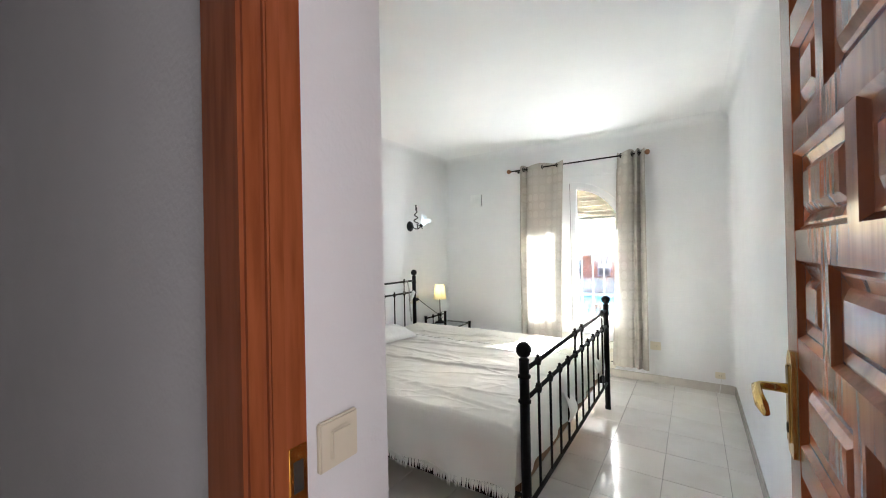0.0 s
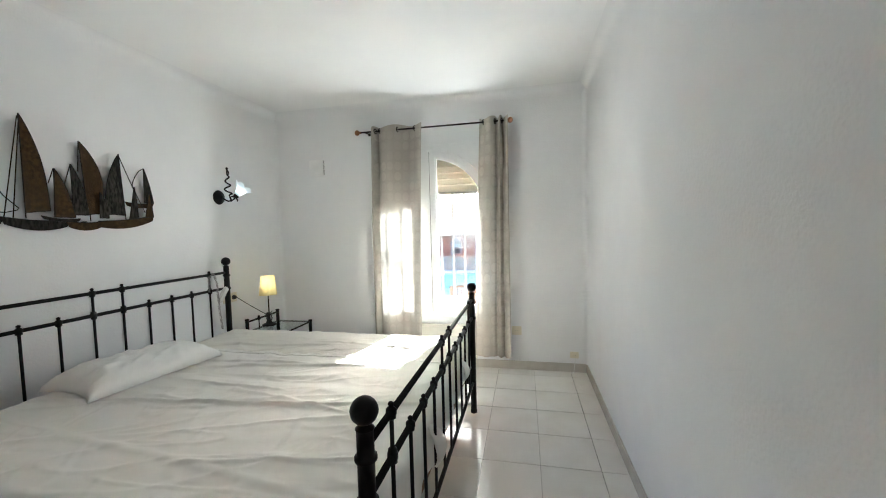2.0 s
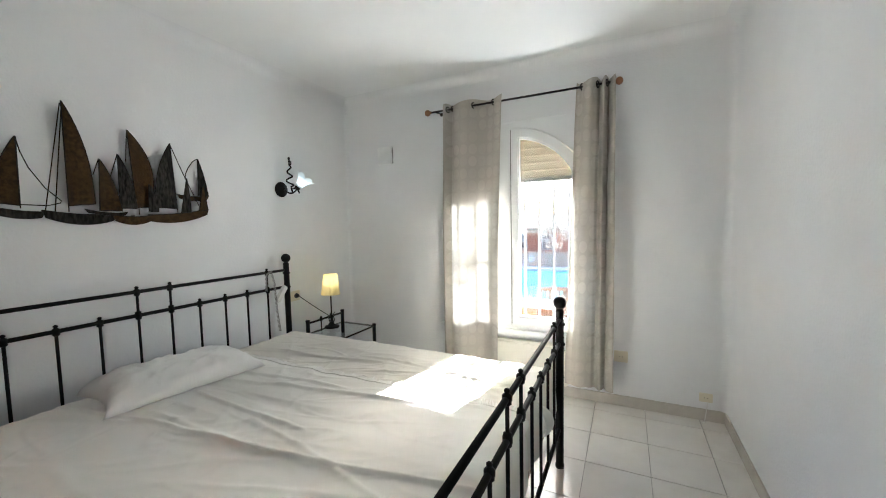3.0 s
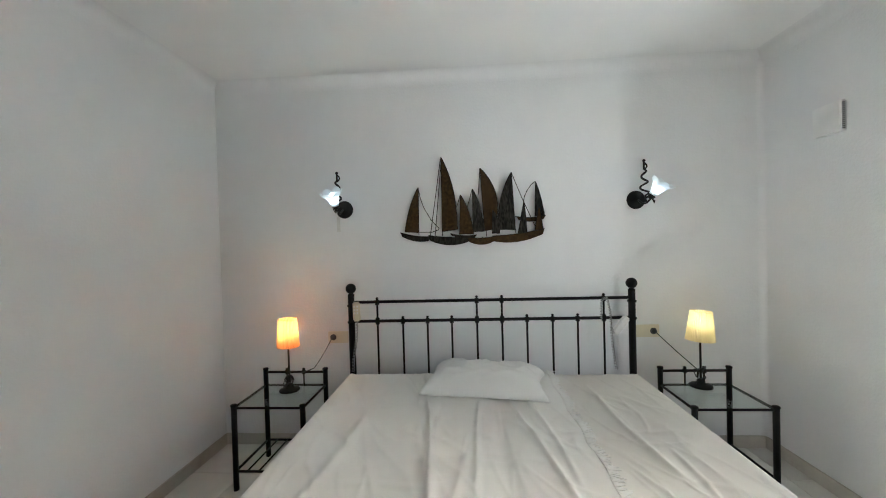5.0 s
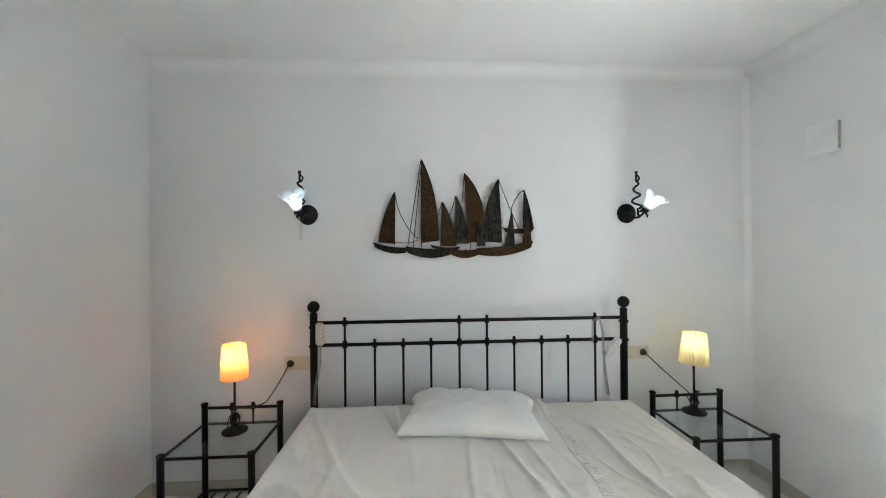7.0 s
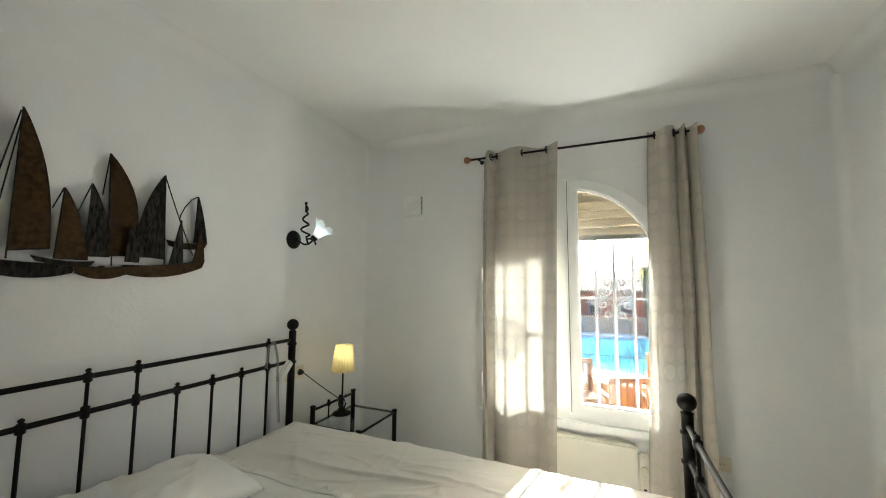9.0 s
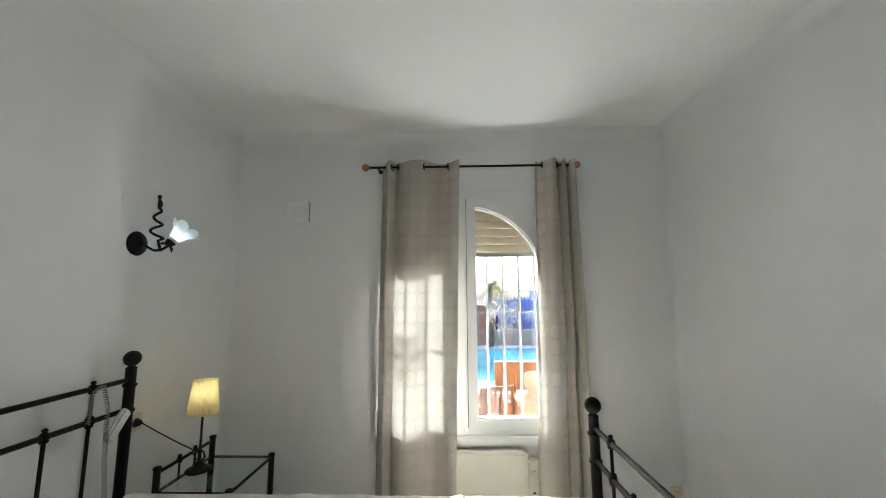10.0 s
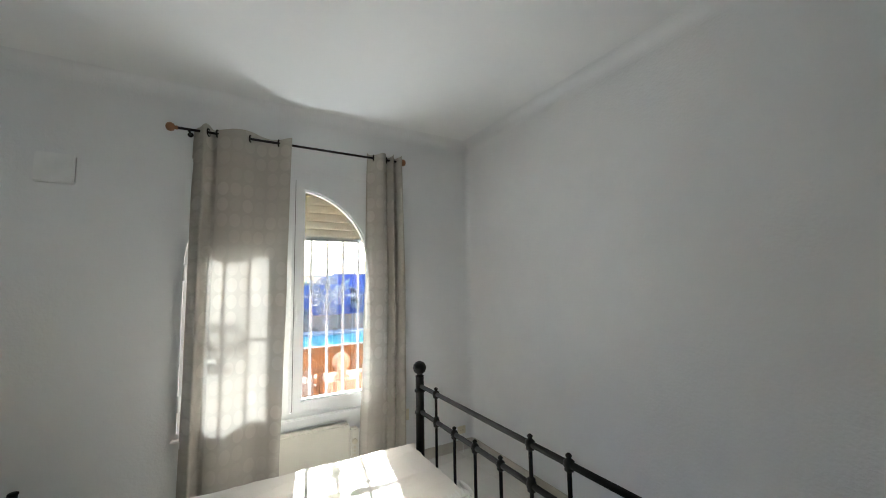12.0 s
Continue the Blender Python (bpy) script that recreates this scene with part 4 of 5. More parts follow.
sail((0.166, 0.408), (0.162, 0.097), (0.066, 0.105), 0.16, 0.030, SHIP_BROWN)
sail((0.33, 0.609), (0.327, 0.1), (0.432, 0.112), 0.29, 0.036, SHIP_BROWN)
sail((0.456, 0.346), (0.444, 0.079), (0.541, 0.076), 0.17, 0.046, SHIP_BROWN)
sail((0.539, 0.383), (0.536, 0.093), (0.613, 0.093), 0.24, 0.040, SHIP_DARK)
sail((0.594, 0.525), (0.616, 0.099), (0.69, 0.103), 0.85, 0.030, SHIP_BROWN)
sail((0.674, 0.232), (0.666, 0.078), (0.715, 0.076), 0.3, 0.050, SHIP_DARK)
sail((0.804, 0.487), (0.822, 0.098), (0.703, 0.103), 0.24, 0.040, SHIP_DARK)
sail((0.882, 0.286), (0.839, 0.075), (0.897, 0.077), 0.05, 0.050, SHIP_DARK)
sail((0.965, 0.419), (0.957, 0.186), (1.021, 0.187), 0.1, 0.034, SHIP_DARK)
sail((0.982, 0.259), (0.951, 0.088), (1.005, 0.092), 0.06, 0.044, SHIP_BROWN)
hull((0.034, 0.099), (0.244, 0.066), 0.042, 0.024, SHIP_DARK)
hull((0.229, 0.074), (0.515, 0.06), 0.059, 0.034, SHIP_DARK)
hull((0.381, 0.082), (0.561, 0.069), 0.02, 0.050, SHIP_DARK)
hull((0.497, 0.055), (0.694, 0.057), 0.051, 0.040, SHIP_BROWN)
hull((0.666, 0.058), (1.018, 0.099), 0.06, 0.030, SHIP_BROWN)
hull((0.835, 0.185), (1.028, 0.187), 0.033, 0.026, SHIP_BROWN)
rigging([(0.166, 0.408), (0.177, 0.342), (0.2, 0.27), (0.25, 0.18), (0.304, 0.121), (0.299, 0.111), (0.254, 0.097), (0.165, 0.099)], 0.032)
rigging([(0.326, 0.596), (0.243, 0.074)], 0.036)
rigging([(0.329, 0.564), (0.276, 0.07)], 0.038)
rigging([(0.33, 0.609), (0.326, 0.069)], 0.038)
rigging([(0.168, 0.405), (0.163, 0.082)], 0.032)
rigging([(0.456, 0.346), (0.428, 0.261)], 0.044)
rigging([(0.539, 0.383), (0.501, 0.258)], 0.042)
rigging([(0.594, 0.525), (0.579, 0.345)], 0.032)
rigging([(0.626, 0.105), (0.627, 0.056)], 0.032)
rigging([(0.804, 0.487), (0.841, 0.39), (0.882, 0.286), (0.955, 0.119)], 0.038)
rigging([(0.825, 0.098), (0.826, 0.068)], 0.038)
rigging([(0.965, 0.419), (0.935, 0.398), (0.906, 0.357), (0.888, 0.316), (0.883, 0.283)], 0.034)
rigging([(0.825, 0.188), (0.845, 0.183)], 0.03)
for y, z in ((0.10, 0.10), (0.24, 0.09), (0.42, 0.085), (0.62, 0.10)):
    part("standoff", sweep([(0.0, y * 1.43, z * 1.2 - 0.05), (0.036, y * 1.43, z * 1.2 - 0.05)], 0.004, 6), SHIP_DARK, ships)


# ---- wall lamps ----
def wall_lamp(y, side, label, power, tilt, dy):
    root = thing("wall_lamp", (XW, y, 1.674), label, "wall lamp", "pair of wall lamps")
    part("back_plate", lathe([(0.060, 0.0), (0.062, 0.004), (0.056, 0.012), (0.044, 0.016), (0.040, 0.022), (0.018, 0.028), (0.010, 0.04)], 24, pose(0, 0, 0, 0, 90, 0)), IRON, root, smooth=True)
    arm = [(0.03, 0, 0), (0.06, 0.004 * side, -0.020), (0.085, 0.3 * dy, -0.034), (0.112, 0.6 * dy, -0.032), (0.132, 0.9 * dy, -0.014), (0.140, dy, 0.004)]
    part("arm", sweep(arm, 0.0065, 8), IRON, root, smooth=True)
    c0 = 0.022 * side
    helix = [(0.112, 0.6 * dy, -0.032), (0.105, 0.5 * dy, -0.012), (0.092, c0, 0.018)]
    for k in range(27):
        f = k / 26
        a = 0.6 + 13.2 * f
        r = 0.030 * (1 - 0.60 * f)
        helix.append((0.080 + r * math.cos(a), c0 + side * r * math.sin(a), 0.03 + 0.150 * f))
    helix += [(0.080, c0, 0.192), (0.080, c0, 0.240)]
    part("twist", sweep(helix, 0.0066, 8), IRON, root, smooth=True)
    part("hook", sweep([(0.080, c0 + 0.018 * math.sin(math.pi * k / 8), 0.235 - 0.05 * k / 8) for k in range(9)], 0.005, 6), IRON, root, smooth=True)
    part("tip", ball((0.080, c0, 0.246), 0.010, 10), IRON, root, smooth=True)
    axis = Vector((0.42, tilt, 0.80)).normalized()
    m = Matrix.Translation((0.140, dy, 0.002)) @ axis.to_track_quat("Z", "Y").to_matrix().to_4x4()
    part("holder", lathe([(0.010, -0.012), (0.020, -0.004), (0.024, 0.018), (0.026, 0.030)], 16, m), IRON, root, smooth=True)
    for k in range(3):
        a = radians(40 + 120 * k)
        part("leaf", sweep([tuple(m @ Vector((0.012 * math.cos(a), 0.012 * math.sin(a), -0.006))), tuple(m @ Vector((0.030 * math.cos(a), 0.030 * math.sin(a), -0.010))), tuple(m @ Vector((0.040 * math.cos(a), 0.040 * math.sin(a), -0.024)))], 0, 6, False, [0.004, 0.007, 0.0015]), IRON, root)
    bm = bmesh.new()
    n = 72
    rings = []
    for j in range(11):
        f = j / 10
        row = []
        for k in range(n):
            a = 2 * math.pi * k / n
            petal = abs(math.sin(3 * a)) ** 0.7
            r = 0.024 + 0.030 * f ** 1.2 + 0.010 * f ** 4 + 0.016 * f ** 3 * petal + 0.002 * math.cos(6 * a) * f
            z = 0.016 + 0.108 * f * (1 - 0.12 * f) + 0.024 * f ** 2 * (petal - 0.6)
            row.append(bm.verts.new(m @ Vector((r * math.cos(a), r * math.sin(a), z))))
        rings.append(row)
    for q0, q1 in zip(rings, rings[1:]):
        for k in range(n):
            bm.faces.new((q0[k], q0[(k + 1) % n], q1[(k + 1) % n], q1[k]))
    part("shade", bm, FROST, root, "frosted glass tulip shade", True)
    part("bulb", lathe([(0.010, 0.02), (0.015, 0.035), (0.021, 0.060), (0.022, 0.078), (0.017, 0.094), (0.006, 0.104)], 14, m), COOL_BULB, root, "lit bulb", True)
    bulb_lamp("wall_lamp_light", root.matrix_basis @ m @ Vector((0, 0, 0.125)), power, (0.86, 0.95, 1.0), 0.015)
    return root


near_wall_lamp = wall_lamp(1.795, -1, "black iron wall lamp with a frosted tulip shade and hanging tag", 0.0009, -0.10, -0.012)
part("tag_string", sweep([(0.13, -0.010, -0.02), (0.132, -0.004, -0.045), (0.135, 0.0, -0.060)], 0.0012, 5), WHITE_CABLE, near_wall_lamp)
part("tag", box(0.134, 0.1352, -0.012, 0.011, -0.160, -0.058), WHITE_CABLE, near_wall_lamp, "pale hanging tag")
wall_lamp(3.794, 1, "black iron wall lamp with a frosted tulip shade and twisted stem", 0.0004, 0.50, 0.034)


# ---- electrics ----
def outlet(name, at, turn, w, h, modules, label):
    """A plate on a wall, its face along local -y."""
    root = thing(name, at, label, "socket", "", turn)
    part("plate", box(-w / 2, w / 2, -0.010, 0, -h / 2, h / 2, 0.003), IVORY, root)
    for kind, u in modules:
        if kind == "switch":
            part("rocker", box(u - 0.026, u + 0.026, -0.016, -0.010, -0.026, 0.026, 0.003), IVORY, root)
        else:
            part("well", lathe([(0.0215, 0), (0.0215, 0.0015), (0.020, 0.002)], 20, Matrix.Translation((u, -0.0098, 0)) @ pose(0, 0, 0, 90, 0, 0)), DARK if kind == "plug" else IVORY, root)
            if kind == "plug":
                part("plug", lathe([(0.017, 0), (0.017, 0.014), (0.012, 0.022), (0.006, 0.030)], 16, Matrix.Translation((u, -0.011, 0)) @ pose(0, 0, 0, 90, 0, 0)), CABLE, root, "black plug", True)
            else:
                for du in (-0.0095, 0.0095):
                    part("hole", lathe([(0.0028, 0), (0.0028, 0.001)], 8, Matrix.Translation((u + du, -0.0115, 0)) @ pose(0, 0, 0, 90, 0, 0)), DARK, root)
    return root


outlet("wall_socket", (XW, 1.722, 0.772), 90, 0.145, 0.082, [("plug", -0.035), ("switch", 0.036)], "ivory double wall plate with a plug and switch")
outlet("wall_socket", (XW, 3.850, 0.790), 90, 0.155, 0.084, [("switch", -0.036), ("plug", 0.038)], "ivory double wall plate with a switch and plug")
outlet("wall_socket", (0.005, YN, 0.372), 0, 0.092, 0.082, [("socket", 0.0)], "ivory single wall socket beside the curtain")
outlet("aerial_socket", (0.525, YN, 0.160), 0, 0.076, 0.060, [("socket", 0.0)], "small ivory aerial socket above the skirting")
tagged(solo("aerial_cable", sweep([(0.535, YN - 0.012, 0.135), (0.530, YN - 0.022, 0.11), (0.522, YN - 0.03, 0.05), (0.515, YN - 0.04, 0.006), (0.50, YN - 0.06, 0.005)], 0.003, 6), WHITE_CABLE, "thin white cable hanging from the aerial socket", "cable"))
switch = thing("light_switch", (DX0, 0.733, 1.045), "ivory rocker light switch beside the door frame", "light switch", "", 90)
part("plate", box(-0.042, 0.042, -0.011, 0, -0.042, 0.042, 0.003), IVORY, switch)
part("rocker", box(-0.022, 0.022, -0.018, -0.011, -0.025, 0.025, 0.003), IVORY, switch)

wall_box = thing("wall_unit", (-2.002, YN, 2.015), "small white plastic wall box with a side grille", "wall unit")
part("cover", box(-0.08, 0.08, -0.035, 0, -0.08, 0.08, 0.006), WHITE_PLASTIC, wall_box)
for k in range(14):
    part("vent", box(0.0785, 0.0812, -0.028, -0.012, -0.068 + k * 0.010, -0.063 + k * 0.010), DARK, wall_box)


def cord(points, r, label, material=CABLE):
    return solo("lamp_cord", sweep(points, r, 6), material, label, "cable", "lamp cords", smooth=True)


def sag(a, b, dip, n=14):
    a, b = Vector(a), Vector(b)
    return [tuple(a.lerp(b, k / n) - Vector((0, 0, dip * math.sin(math.pi * k / n)))) for k in range(n + 1)]


cord(sag((XW + 0.04, 1.687, 0.772), (-2.33, 1.60, 0.60), 0.01) + sag((-2.33, 1.585, 0.595), (-2.235, 1.49, 0.61), 0.015, 6)[1:] + [(-2.19 + 0.035 * math.cos(0.5 * k), 1.49 + 0.03 * math.sin(0.5 * k), 0.60 - 0.004 * k + 0.02 * math.sin(k)) for k in range(20)], 0.003, "black lamp cord running from the plug and bundled")
cord(sag((XW + 0.04, 3.888, 0.790), (-2.262, 4.045, 0.60), 0.004) + [(-2.245 + 0.03 * math.cos(0.5 * k), 4.05 + 0.03 * math.sin(0.5 * k), 0.625 - 0.005 * k + 0.014 * math.sin(k)) for k in range(20)], 0.003, "black lamp cord running from the plug to the stem")


# ---- bed handsets ----
def spiral(points, r, turns_per_m=100):
    """A coiled lead along a path."""
    out, pts = [], [Vector(p) for p in points]
    a = 0.0
    for p, q in zip(pts, pts[1:]):
        d = q - p
        side = d.orthogonal().normalized()
        other = d.normalized().cross(side)
        n = max(8, int(d.length * turns_per_m * 6))
        for k in range(n):
            a += 2 * math.pi / 6
            c = p + d * (k / n)
            out.append(tuple(c + (side * math.cos(a) + other * math.sin(a)) * r))
    return out


handset = thing("bed_handset", (-2.341, 1.900, 0.985), "ivory handset with a coiled lead hooked on the headboard", "remote control", "bed handsets")
part("body", box(-0.014, 0.014, -0.024, 0.024, -0.075, 0.055, 0.008), IVORY, handset)
for k in range(3):
    for u in (-0.010, 0.010):
        part("button", box(0.0135, 0.016, u - 0.006, u + 0.006, 0.02 - 0.022 * k, 0.032 - 0.022 * k, 0.001), WHITE_PLASTIC, handset)
part("coiled_lead", sweep(spiral([(0, 0.0, -0.078), (0.005, -0.005, -0.20), (0.0, -0.03, -0.33), (0.0, -0.035, -0.42)], 0.008), 0.0022, 5), GREY_CABLE, handset)
handset = thing("bed_handset", (-2.326, 3.622, 0.870), "pale grey handset hanging aslant by its coiled lead", "remote control", "bed handsets")
body = part("body", box(-0.014, 0.014, -0.024, 0.024, -0.075, 0.06, 0.008), WHITE_CABLE, handset)
body.matrix_basis = pose(0, 0, 0, -38, 0, 0)
part("coiled_lead", sweep(spiral([(0, -0.045, -0.055), (0.012, -0.068, -0.02), (0.012, -0.072, 0.09), (0.0, -0.088, 0.178), (-0.02, -0.115, 0.15), (-0.02, -0.118, 0.03)], 0.007), 0.0022, 5), GREY_CABLE, handset)
part("coiled_lead", sweep(spiral([(0.014, -0.068, -0.02), (0.012, -0.062, -0.12), (0.010, -0.040, -0.285)], 0.007), 0.0022, 5), GREY_CABLE, handset)

# ---- outside ----
GZ = -2.62
structure("ground", box(-400, 400, 16.6, 900, GZ - 0.5, GZ - 0.06), PAVING, "pale paved ground round the pool", "ground")
structure("terrace", box(-14, 9, YN + 0.30, 8.0, -3.2, -0.55), TERRACE, "terracotta tiled terrace outside the window", "terrace")
structure("bank", box(-14, 9, 8.0, 17.0, -3.2, -2.0), PAVING, "paved strip below the terrace", "ground")
bm = box(XW - 6.0, XW - 0.2, YN + 0.0, YN + 0.3, -3.0, H + 0.6)
add_box(bm, XE + 0.2, XE + 6.0, YN, YN + 0.3, -3.0, H + 0.6)
add_box(bm, XW - 0.2, XE + 0.2, YN + 0.002, YN + 0.3, H + 0.15, H + 0.6)
add_box(bm, XW - 0.2, XE + 0.2, YN + 0.25, YN + 0.298, -3.0, -0.1)
structure("house_front", bm, ORANGE, "orange stucco front of the house", "wall")

low = thing("terrace_wall", (0, 8.0, -0.55), "low orange stucco wall round the terrace", "garden wall")
part("wall", box(-14, 6, -0.1, 0.1, -2.5, 0.45), ORANGE, low)
part("coping", box(-14, 6, -0.14, 0.14, 0.45, 0.51, 0.01), PINKISH, low)
high = thing("pool_wall", (0.50, 15.2, GZ), "tall orange stucco wall before the pool", "garden wall")
part("wall", box(0, 9, 0, 0.25, -0.5, 1.82), ORANGE, high)
part("coping", box(-0.04, 9, -0.03, 0.28, 1.82, 1.86, 0.01), PINKISH, high)

pillar = thing("gate_pillar", (-0.03, 6.30, -0.55), "salmon stucco pillar topped with a stone ball", "pillar")
part("shaft", box(-0.15, 0.15, -0.15, 0.15, 0, 0.80, 0.008), PINKISH, pillar)
part("cap", box(-0.18, 0.18, -0.18, 0.18, 0.80, 0.86, 0.012), PINKISH, pillar)
part("neck", lathe([(0.10, 0.86), (0.09, 0.875), (0.055, 0.895), (0.05, 0.92), (0.065, 0.945)], 20), PINKISH, pillar, smooth=True)
part("ball", ball((0, 0, 1.035), 0.105, 24), PINKISH, pillar, smooth=True)
arch_wall = thing("side_wall", (0.16, 6.22, -0.55), "salmon stucco terrace wall with a rounded top beside the pillar", "garden wall")
part("wall", box(-0.01, 4.0, 0, 0.16, 0, 0.78, 0.01), PINKISH, arch_wall)


def garden_chair(at, turn):
    root = thing("garden_chair", at, "brown wooden garden chair with a slatted back", "chair", "garden chairs", turn)
    for x, y, h in ((-0.22, -0.2, 0.62), (0.22, -0.2, 0.62), (-0.22, 0.2, 0.85), (0.22, 0.2, 0.85)):
        part("leg", box(x - 0.02, x + 0.02, y - 0.02, y + 0.02, 0, h, 0.004), GARDEN_WOOD, root)
    for k in range(5):
        part("seat_slat", box(-0.22, 0.22, -0.20 + 0.085 * k, -0.135 + 0.085 * k, 0.41, 0.43, 0.003), GARDEN_WOOD, root)
    for k in range(6):
        x = -0.18 + 0.072 * k
        part("back_slat", box(x - 0.014, x + 0.014, 0.19, 0.208, 0.44, 0.82, 0.003), GARDEN_WOOD, root)
    part("top_rail", box(-0.24, 0.24, 0.185, 0.215, 0.81, 0.87, 0.006), GARDEN_WOOD, root)
    for x in (-0.22, 0.22):
        part("arm", box(x - 0.03, x + 0.03, -0.23, 0.2, 0.62, 0.645, 0.005), GARDEN_WOOD, root)
    return root


chair = garden_chair((-0.42, 6.95, -0.55), 200)
for x, y, a in ((-0.95, 7.5, 20), (-1.95, 7.0, 150), (-2.9, 7.5, 30), (-3.9, 7.0, 170)):
    copy_thing(chair, pose(x, y, -0.55, 0, 0, a))
g_table = thing("garden_table", (-1.45, 7.1, -0.55), "brown slatted wooden garden table", "table")
for k in range(6):
    part("top_slat", box(-0.6, 0.6, -0.33 + 0.112 * k, -0.23 + 0.112 * k, 0.70, 0.725, 0.003), GARDEN_WOOD, g_table)
for x in (-0.5, 0.5):
    for y in (-0.26, 0.26):
        part("leg", box(x - 0.03, x + 0.03, y - 0.03, y + 0.03, 0, 0.70, 0.004), GARDEN_WOOD, g_table)

# pool
pool = structure("swimming_pool", box(-30, 14, 20.9, 32.6, GZ - 0.3, GZ - 0.05), WATER, "turquoise swimming pool with rippled water", "pool")
part("coping", box(-30.4, 14.4, 20.5, 20.9, GZ - 0.3, GZ + 0.0, 0.02), WHITE_STUCCO, pool, "white pool edge")
part("coping", box(-30.4, 14.4, 32.6, 34.55, GZ - 0.3, GZ + 0.10, 0.02), WHITE_STUCCO, pool, "white pool edge")
fence = thing("pool_fence", (0, 19.3, GZ - 0.06), "dark iron railing before the pool", "fence")
for z in (0.12, 1.05):
    part("rail", box(-16, 0.94, -0.012, 0.012, z - 0.015, z + 0.015), FENCE, fence)
for k in range(110):
    x = -15.9 + 0.155 * k
    part("paling", box(x - 0.008, x + 0.008, -0.008, 0.008, 0, 1.25 if k % 2 else 1.15), FENCE, fence)

back = thing("pool_back_wall", (0, 34.6, GZ - 0.06), "beige garden wall behind the pool", "garden wall")
part("wall", box(-34, 20, 0, 0.25, 0, 1.35), BEIGE_WALL, back)
part("coping", box(-34, 20, -0.05, 0.30, 1.35, 1.42), PINKISH, back)
for k in range(6):
    part("lifebuoy" if k == 3 else "lamp_niche", lathe([(0.30, 0), (0.30, 0.02), (0.2, 0.03)], 16, Matrix.Translation((-12 + 4.5 * k, -0.02, 0.8)) @ pose(0, 0, 0, 90, 0, 0)), RED if k == 3 else WHITE_STUCCO, back)


def arched(x0, x1, z0, z1, n=12):
    r = (x1 - x0) / 2
    c = (x0 + x1) / 2
    return [(x0, z0)] + [(c - r * math.cos(math.pi * i / n), z1 - r + r * math.sin(math.pi * i / n)) for i in range(n + 1)] + [(x1, z0)]


def house(name, x0, x1, y, eave, depth, material, label, windows):
    """A two-storey terrace house; windows: (x, sill height, width, height, balcony)."""
    root = thing(name, (x0, y, GZ - 0.06), label, "house")
    w = x1 - x0
    part("wall", box(0, w, 0, depth, 0, eave), material, root)
    for x, z, ww, hh, balcony in windows:
        if not 0.3 < x - x0 < w - 0.3:
            continue
        win = part("window", plate(arched(x - x0 - ww / 2 - 0.14, x - x0 + ww / 2 + 0.14, z - 0.1, z + hh + 0.14), -0.08, "y", 0.0), WHITE_STUCCO, root, "arched window with a white surround")
        part("pane", plate(arched(x - x0 - ww / 2, x - x0 + ww / 2, z, z + hh), -0.03, "y", -0.085), DARK_PANE, win)
        part("shutter_blind", plate([(x - x0 - ww / 2 + 0.06, z + hh * 0.45), (x - x0 + ww / 2 - 0.06, z + hh * 0.45), (x - x0 + ww / 2 - 0.06, z + hh * 0.72), (x - x0 - ww / 2 + 0.06, z + hh * 0.72)], -0.02, "y", -0.118), WHITE_STUCCO, win)
        if balcony:
            bal = part("balcony", box(x - x0 - ww * 0.8, x - x0 + ww * 0.8, -0.8, 0, z - 0.25, z - 0.1), WHITE_STUCCO, root, "small white balcony")
            part("handrail", box(x - x0 - ww * 0.8, x - x0 + ww * 0.8, -0.8, -0.68, z + 0.75, z + 0.85), WHITE_STUCCO, bal)
            for k in range(9):
                part("baluster", lathe([(0.05, z - 0.1), (0.09, z + 0.15), (0.04, z + 0.45), (0.06, z + 0.75)], 8, Matrix.Translation((x - x0 - ww * 0.75 + k * ww * 1.5 / 8, -0.74, 0))), WHITE_STUCCO, bal, smooth=True)
    return root


def tiled_roof(root, w, depth, eave, rise, over=0.5):
    """A slope of round roof tiles: ribs of half pipes from eave to ridge."""
    roof = part("roof", plate([(-over, eave - 0.05), (depth / 2, eave + rise), (depth + over, eave - 0.05)], w + 0.6, "x", -0.3), ROOF, root, "round-tiled roof")
    slope = math.hypot(depth / 2 + over, rise + 0.05)
    bm = bmesh.new()
    n = int(w / 0.26)
    for k in range(n + 1):
        x = -0.2 + k * (w + 0.4) / n
        add_sweep(bm, [(x, -over - 0.03, eave - 0.03), (x, depth / 2, eave + rise + 0.03)], 0.085, 6)
    part("tile_ribs", bm, ROOF, roof)
    tagged(roof.children[0], kind="stuff")
    part("eave_board", box(-0.3, w + 0.3, -over - 0.02, -over + 0.06, eave - 0.18, eave - 0.05), ROOF, root)


UP, DN = 1.5, -0.1
red_windows = [(-1.6 + 2.5 * k, z, 0.85, h, False) for k in range(-11, 2) for z, h in ((UP, 1.35), (0.1, 1.0))]
red = house("terracotta_house", -34, 3.0, 37.5, 3.45, 8, RED, "terracotta stucco house with arched windows and tiled roof", red_windows)
tiled_roof(red, 37.0, 8, 3.45, 1.15)
blue_windows = [(9.2, 2.0, 1.2, 1.6, True), (13.2, 2.0, 1.2, 1.6, True), (4.7, 0.4, 1.0, 1.3, False), (7.0, 0.4, 1.0, 1.4, False), (11.2, 0.3, 1.2, 1.5, False), (16.5, 2.0, 1.2, 1.6, True)]
blue = house("blue_house", 3.3, 24.0, 38.5, 3.95, 9, BLUE, "blue stucco house with white balustrades and a roof terrace", blue_windows)
part("upper_block", box(4.9, 20.7, 2.5, 9, 3.95, 5.0), BLUE, blue)
part("parapet", box(4.7, 20.7, 2.3, 2.5, 5.0, 5.12), WHITE_STUCCO, blue)
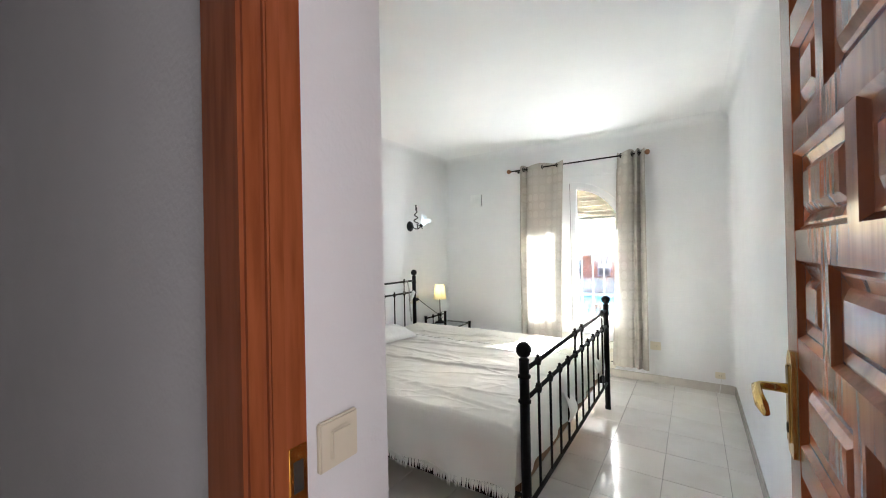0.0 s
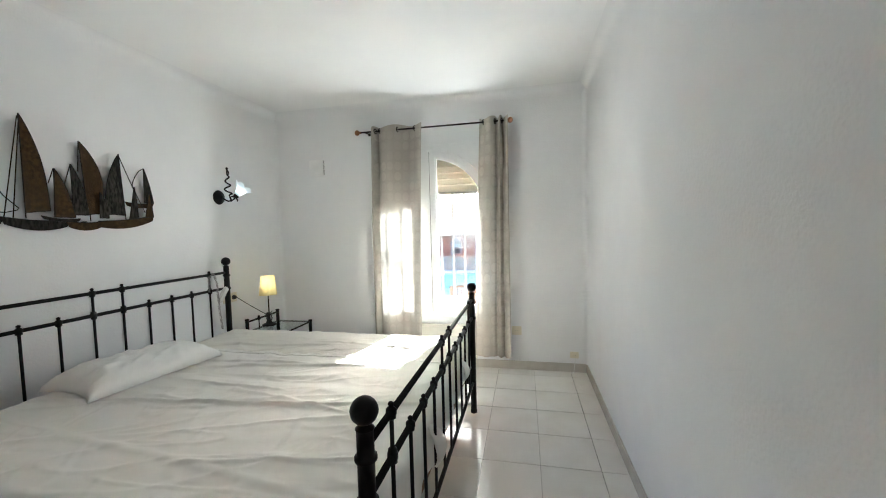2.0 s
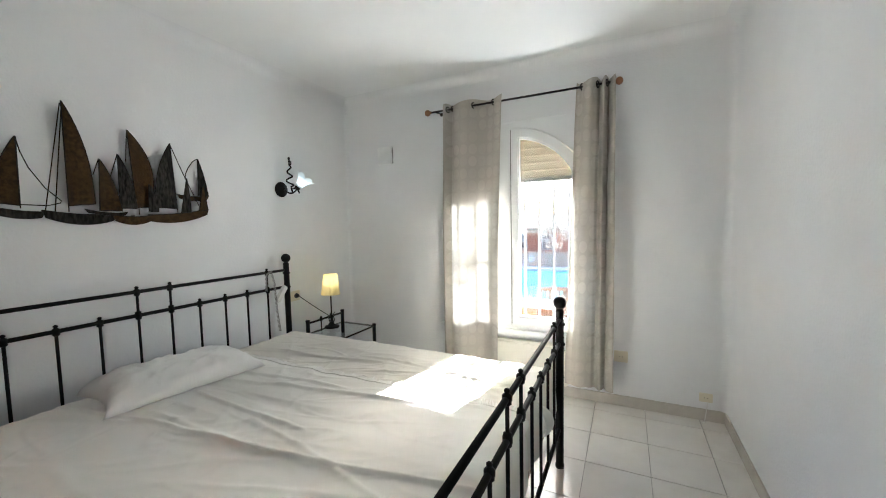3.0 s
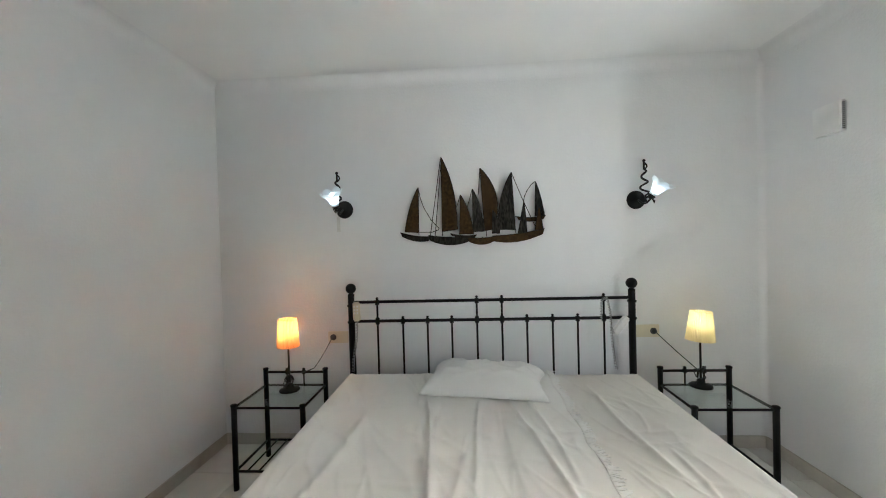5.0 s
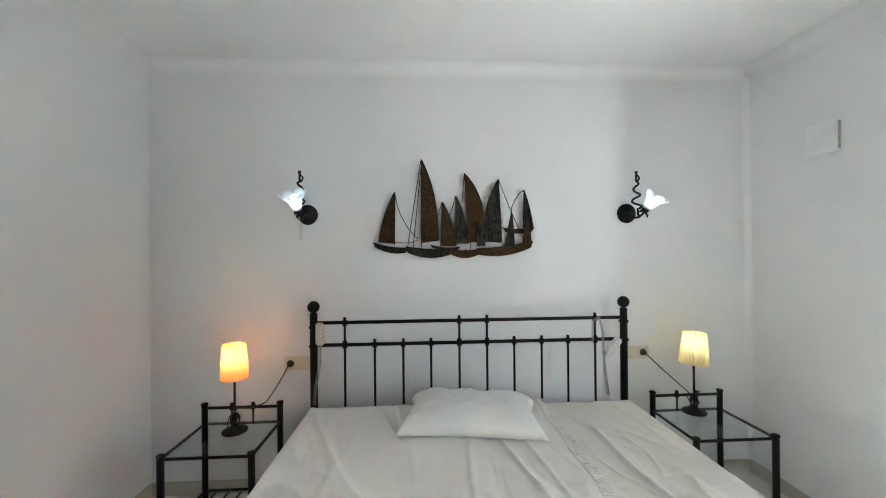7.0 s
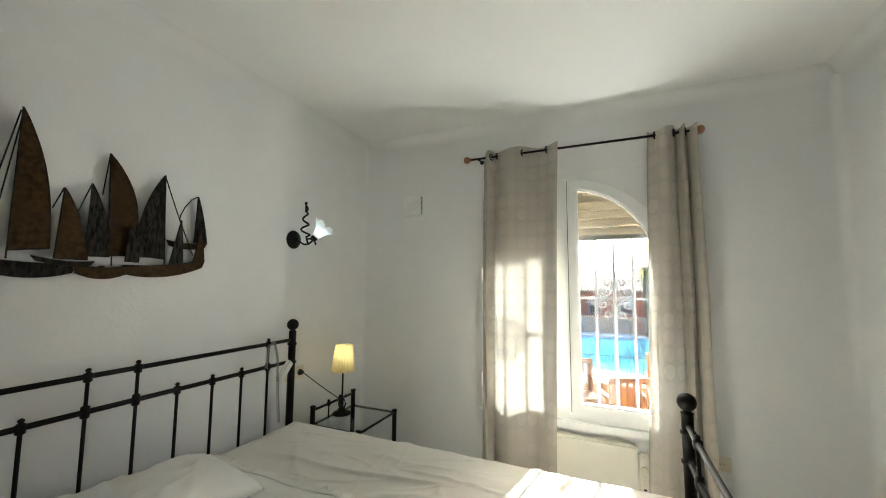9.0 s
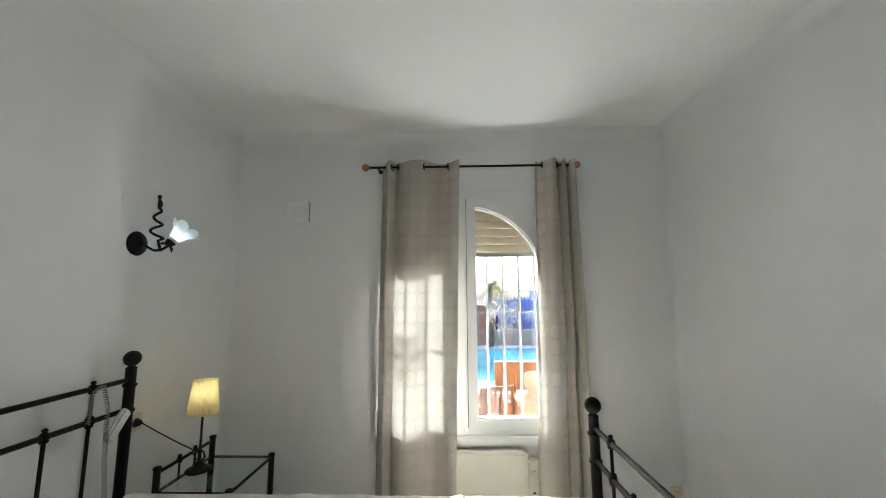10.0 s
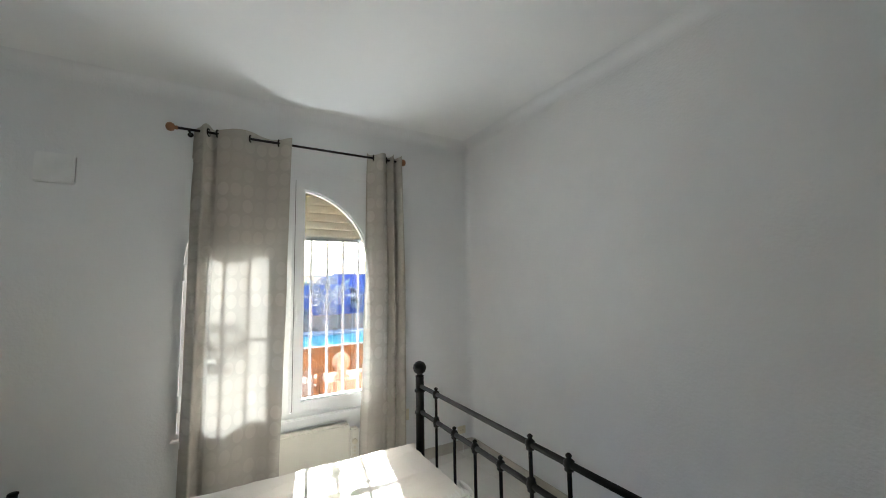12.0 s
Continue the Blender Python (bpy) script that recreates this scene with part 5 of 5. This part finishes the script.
stair = part("stair_wall", plate([(2.4, 2.0), (5.6, 4.3), (5.6, 4.55), (2.4, 2.25)], -0.2, "y", -0.6), WHITE_STUCCO, blue, "white outside stair rail")
part("stair_flight", plate([(2.4, 0.0), (5.6, 0.0), (5.6, 3.5), (5.3, 3.5), (2.4, 1.3)], -1.0, "y", 0.0), BLUE, blue)
for k in range(12):
    x = 2.55 + 0.26 * k
    part("baluster", box(x - 0.05, x + 0.05, -0.75, -0.65, 1.35 + 0.187 * k, 2.12 + 0.187 * k), WHITE_STUCCO, stair)
rail = part("roof_rail", box(0.3, 4.7, 0.05, 0.2, 4.72, 4.85), WHITE_STUCCO, blue, "white roof balustrade")
for k in range(14):
    part("baluster", lathe([(0.06, 3.95), (0.10, 4.15), (0.05, 4.45), (0.07, 4.72)], 8, Matrix.Translation((0.45 + 0.32 * k, 0.12, 0))), WHITE_STUCCO, rail, smooth=True)
for x in (7.0, 9.6):
    part("pergola_post", box(x, x + 0.12, 2.6, 2.72, 5.0, 6.5), WHITE_STUCCO, blue)
part("pergola_beam", box(6.7, 10.2, 2.55, 2.75, 6.2, 6.32), WHITE_STUCCO, blue)

# palm
palm = thing("palm_tree", (2.15, 33.6, GZ - 0.06), "palm tree with a ragged green crown", "tree")
part("trunk", sweep([(0.10 * math.sin(k * 0.5), 0, 5.1 * k / 14) for k in range(15)], 0, 10, False, [0.24 - 0.006 * k + 0.012 * (k % 2) for k in range(15)]), PALM_BARK, palm, smooth=True)
bm = bmesh.new()
rnd = random.Random(11)
for k in range(38):
    a = rnd.uniform(0, 2 * math.pi)
    lift = rnd.uniform(-0.5, 1.1)
    ln = rnd.uniform(1.1, 1.7)
    c, s = math.cos(a), math.sin(a)
    spine = []
    for i in range(9):
        f = i / 8
        d = ln * f
        spine.append(Vector((0.35 + c * d * math.cos(lift * 0.6), s * d * math.cos(lift * 0.6), 5.15 + d * lift - 1.2 * f * f)))
    for i in range(1, 9):
        p = spine[i]
        d = (spine[i] - spine[i - 1]).normalized()
        side = d.cross(Vector((0, 0, 1))).normalized()
        wl_ = 0.42 * math.sin(math.pi * (0.15 + 0.85 * i / 9))
        for sg in (-1, 1):
            tip = p + side * sg * wl_ + d * 0.22 + Vector((0, 0, -0.16 * rnd.random()))
            w2 = d * 0.045
            bm.faces.new([bm.verts.new(v) for v in (p - w2, tip, p + w2)])
    add_sweep(bm, spine, 0.012, 4)
part("crown", bm, PALM_LEAF, palm)

# far tree tops beyond the houses
hill = solo("far_hills", bmesh.new(), PALM_LEAF, "low green hills in the distance", "hill", "", "structure")
bm = bmesh.new()
pv = [bm.verts.new((-500 + 25 * k, 800, -6 if k in (0, 40) else 3 + 5 * noise.noise((k * 0.3, 0, 0)))) for k in range(41)]
pb = [bm.verts.new((-500 + 25 * k, 790, -8)) for k in range(41)]
for k in range(40):
    bm.faces.new((pb[k], pb[k + 1], pv[k + 1], pv[k]))
bm.to_mesh(hill.data)
bm.free()

# ---- floor tiles ----
TS, GAPT = 0.328, 0.003
tile_mesh = mesh_of("tile", box(0, TS - GAPT, 0, TS - GAPT, -0.012, 0.0, 0.0015), TILE)
floor_ob = bpy.data.objects["floor"]
for i in range(-9, 2):
    for j in range(-15, 4):
        x, y = 0.165 + TS * i, 3.487 + TS * j
        if x > XE or y > YN or x + TS < XW or y + TS < -1.5:
            continue
        t_ob = new("tile", tile_mesh)
        t_ob.parent = floor_ob
        t_ob.matrix_basis = pose(x, y, 0.0)
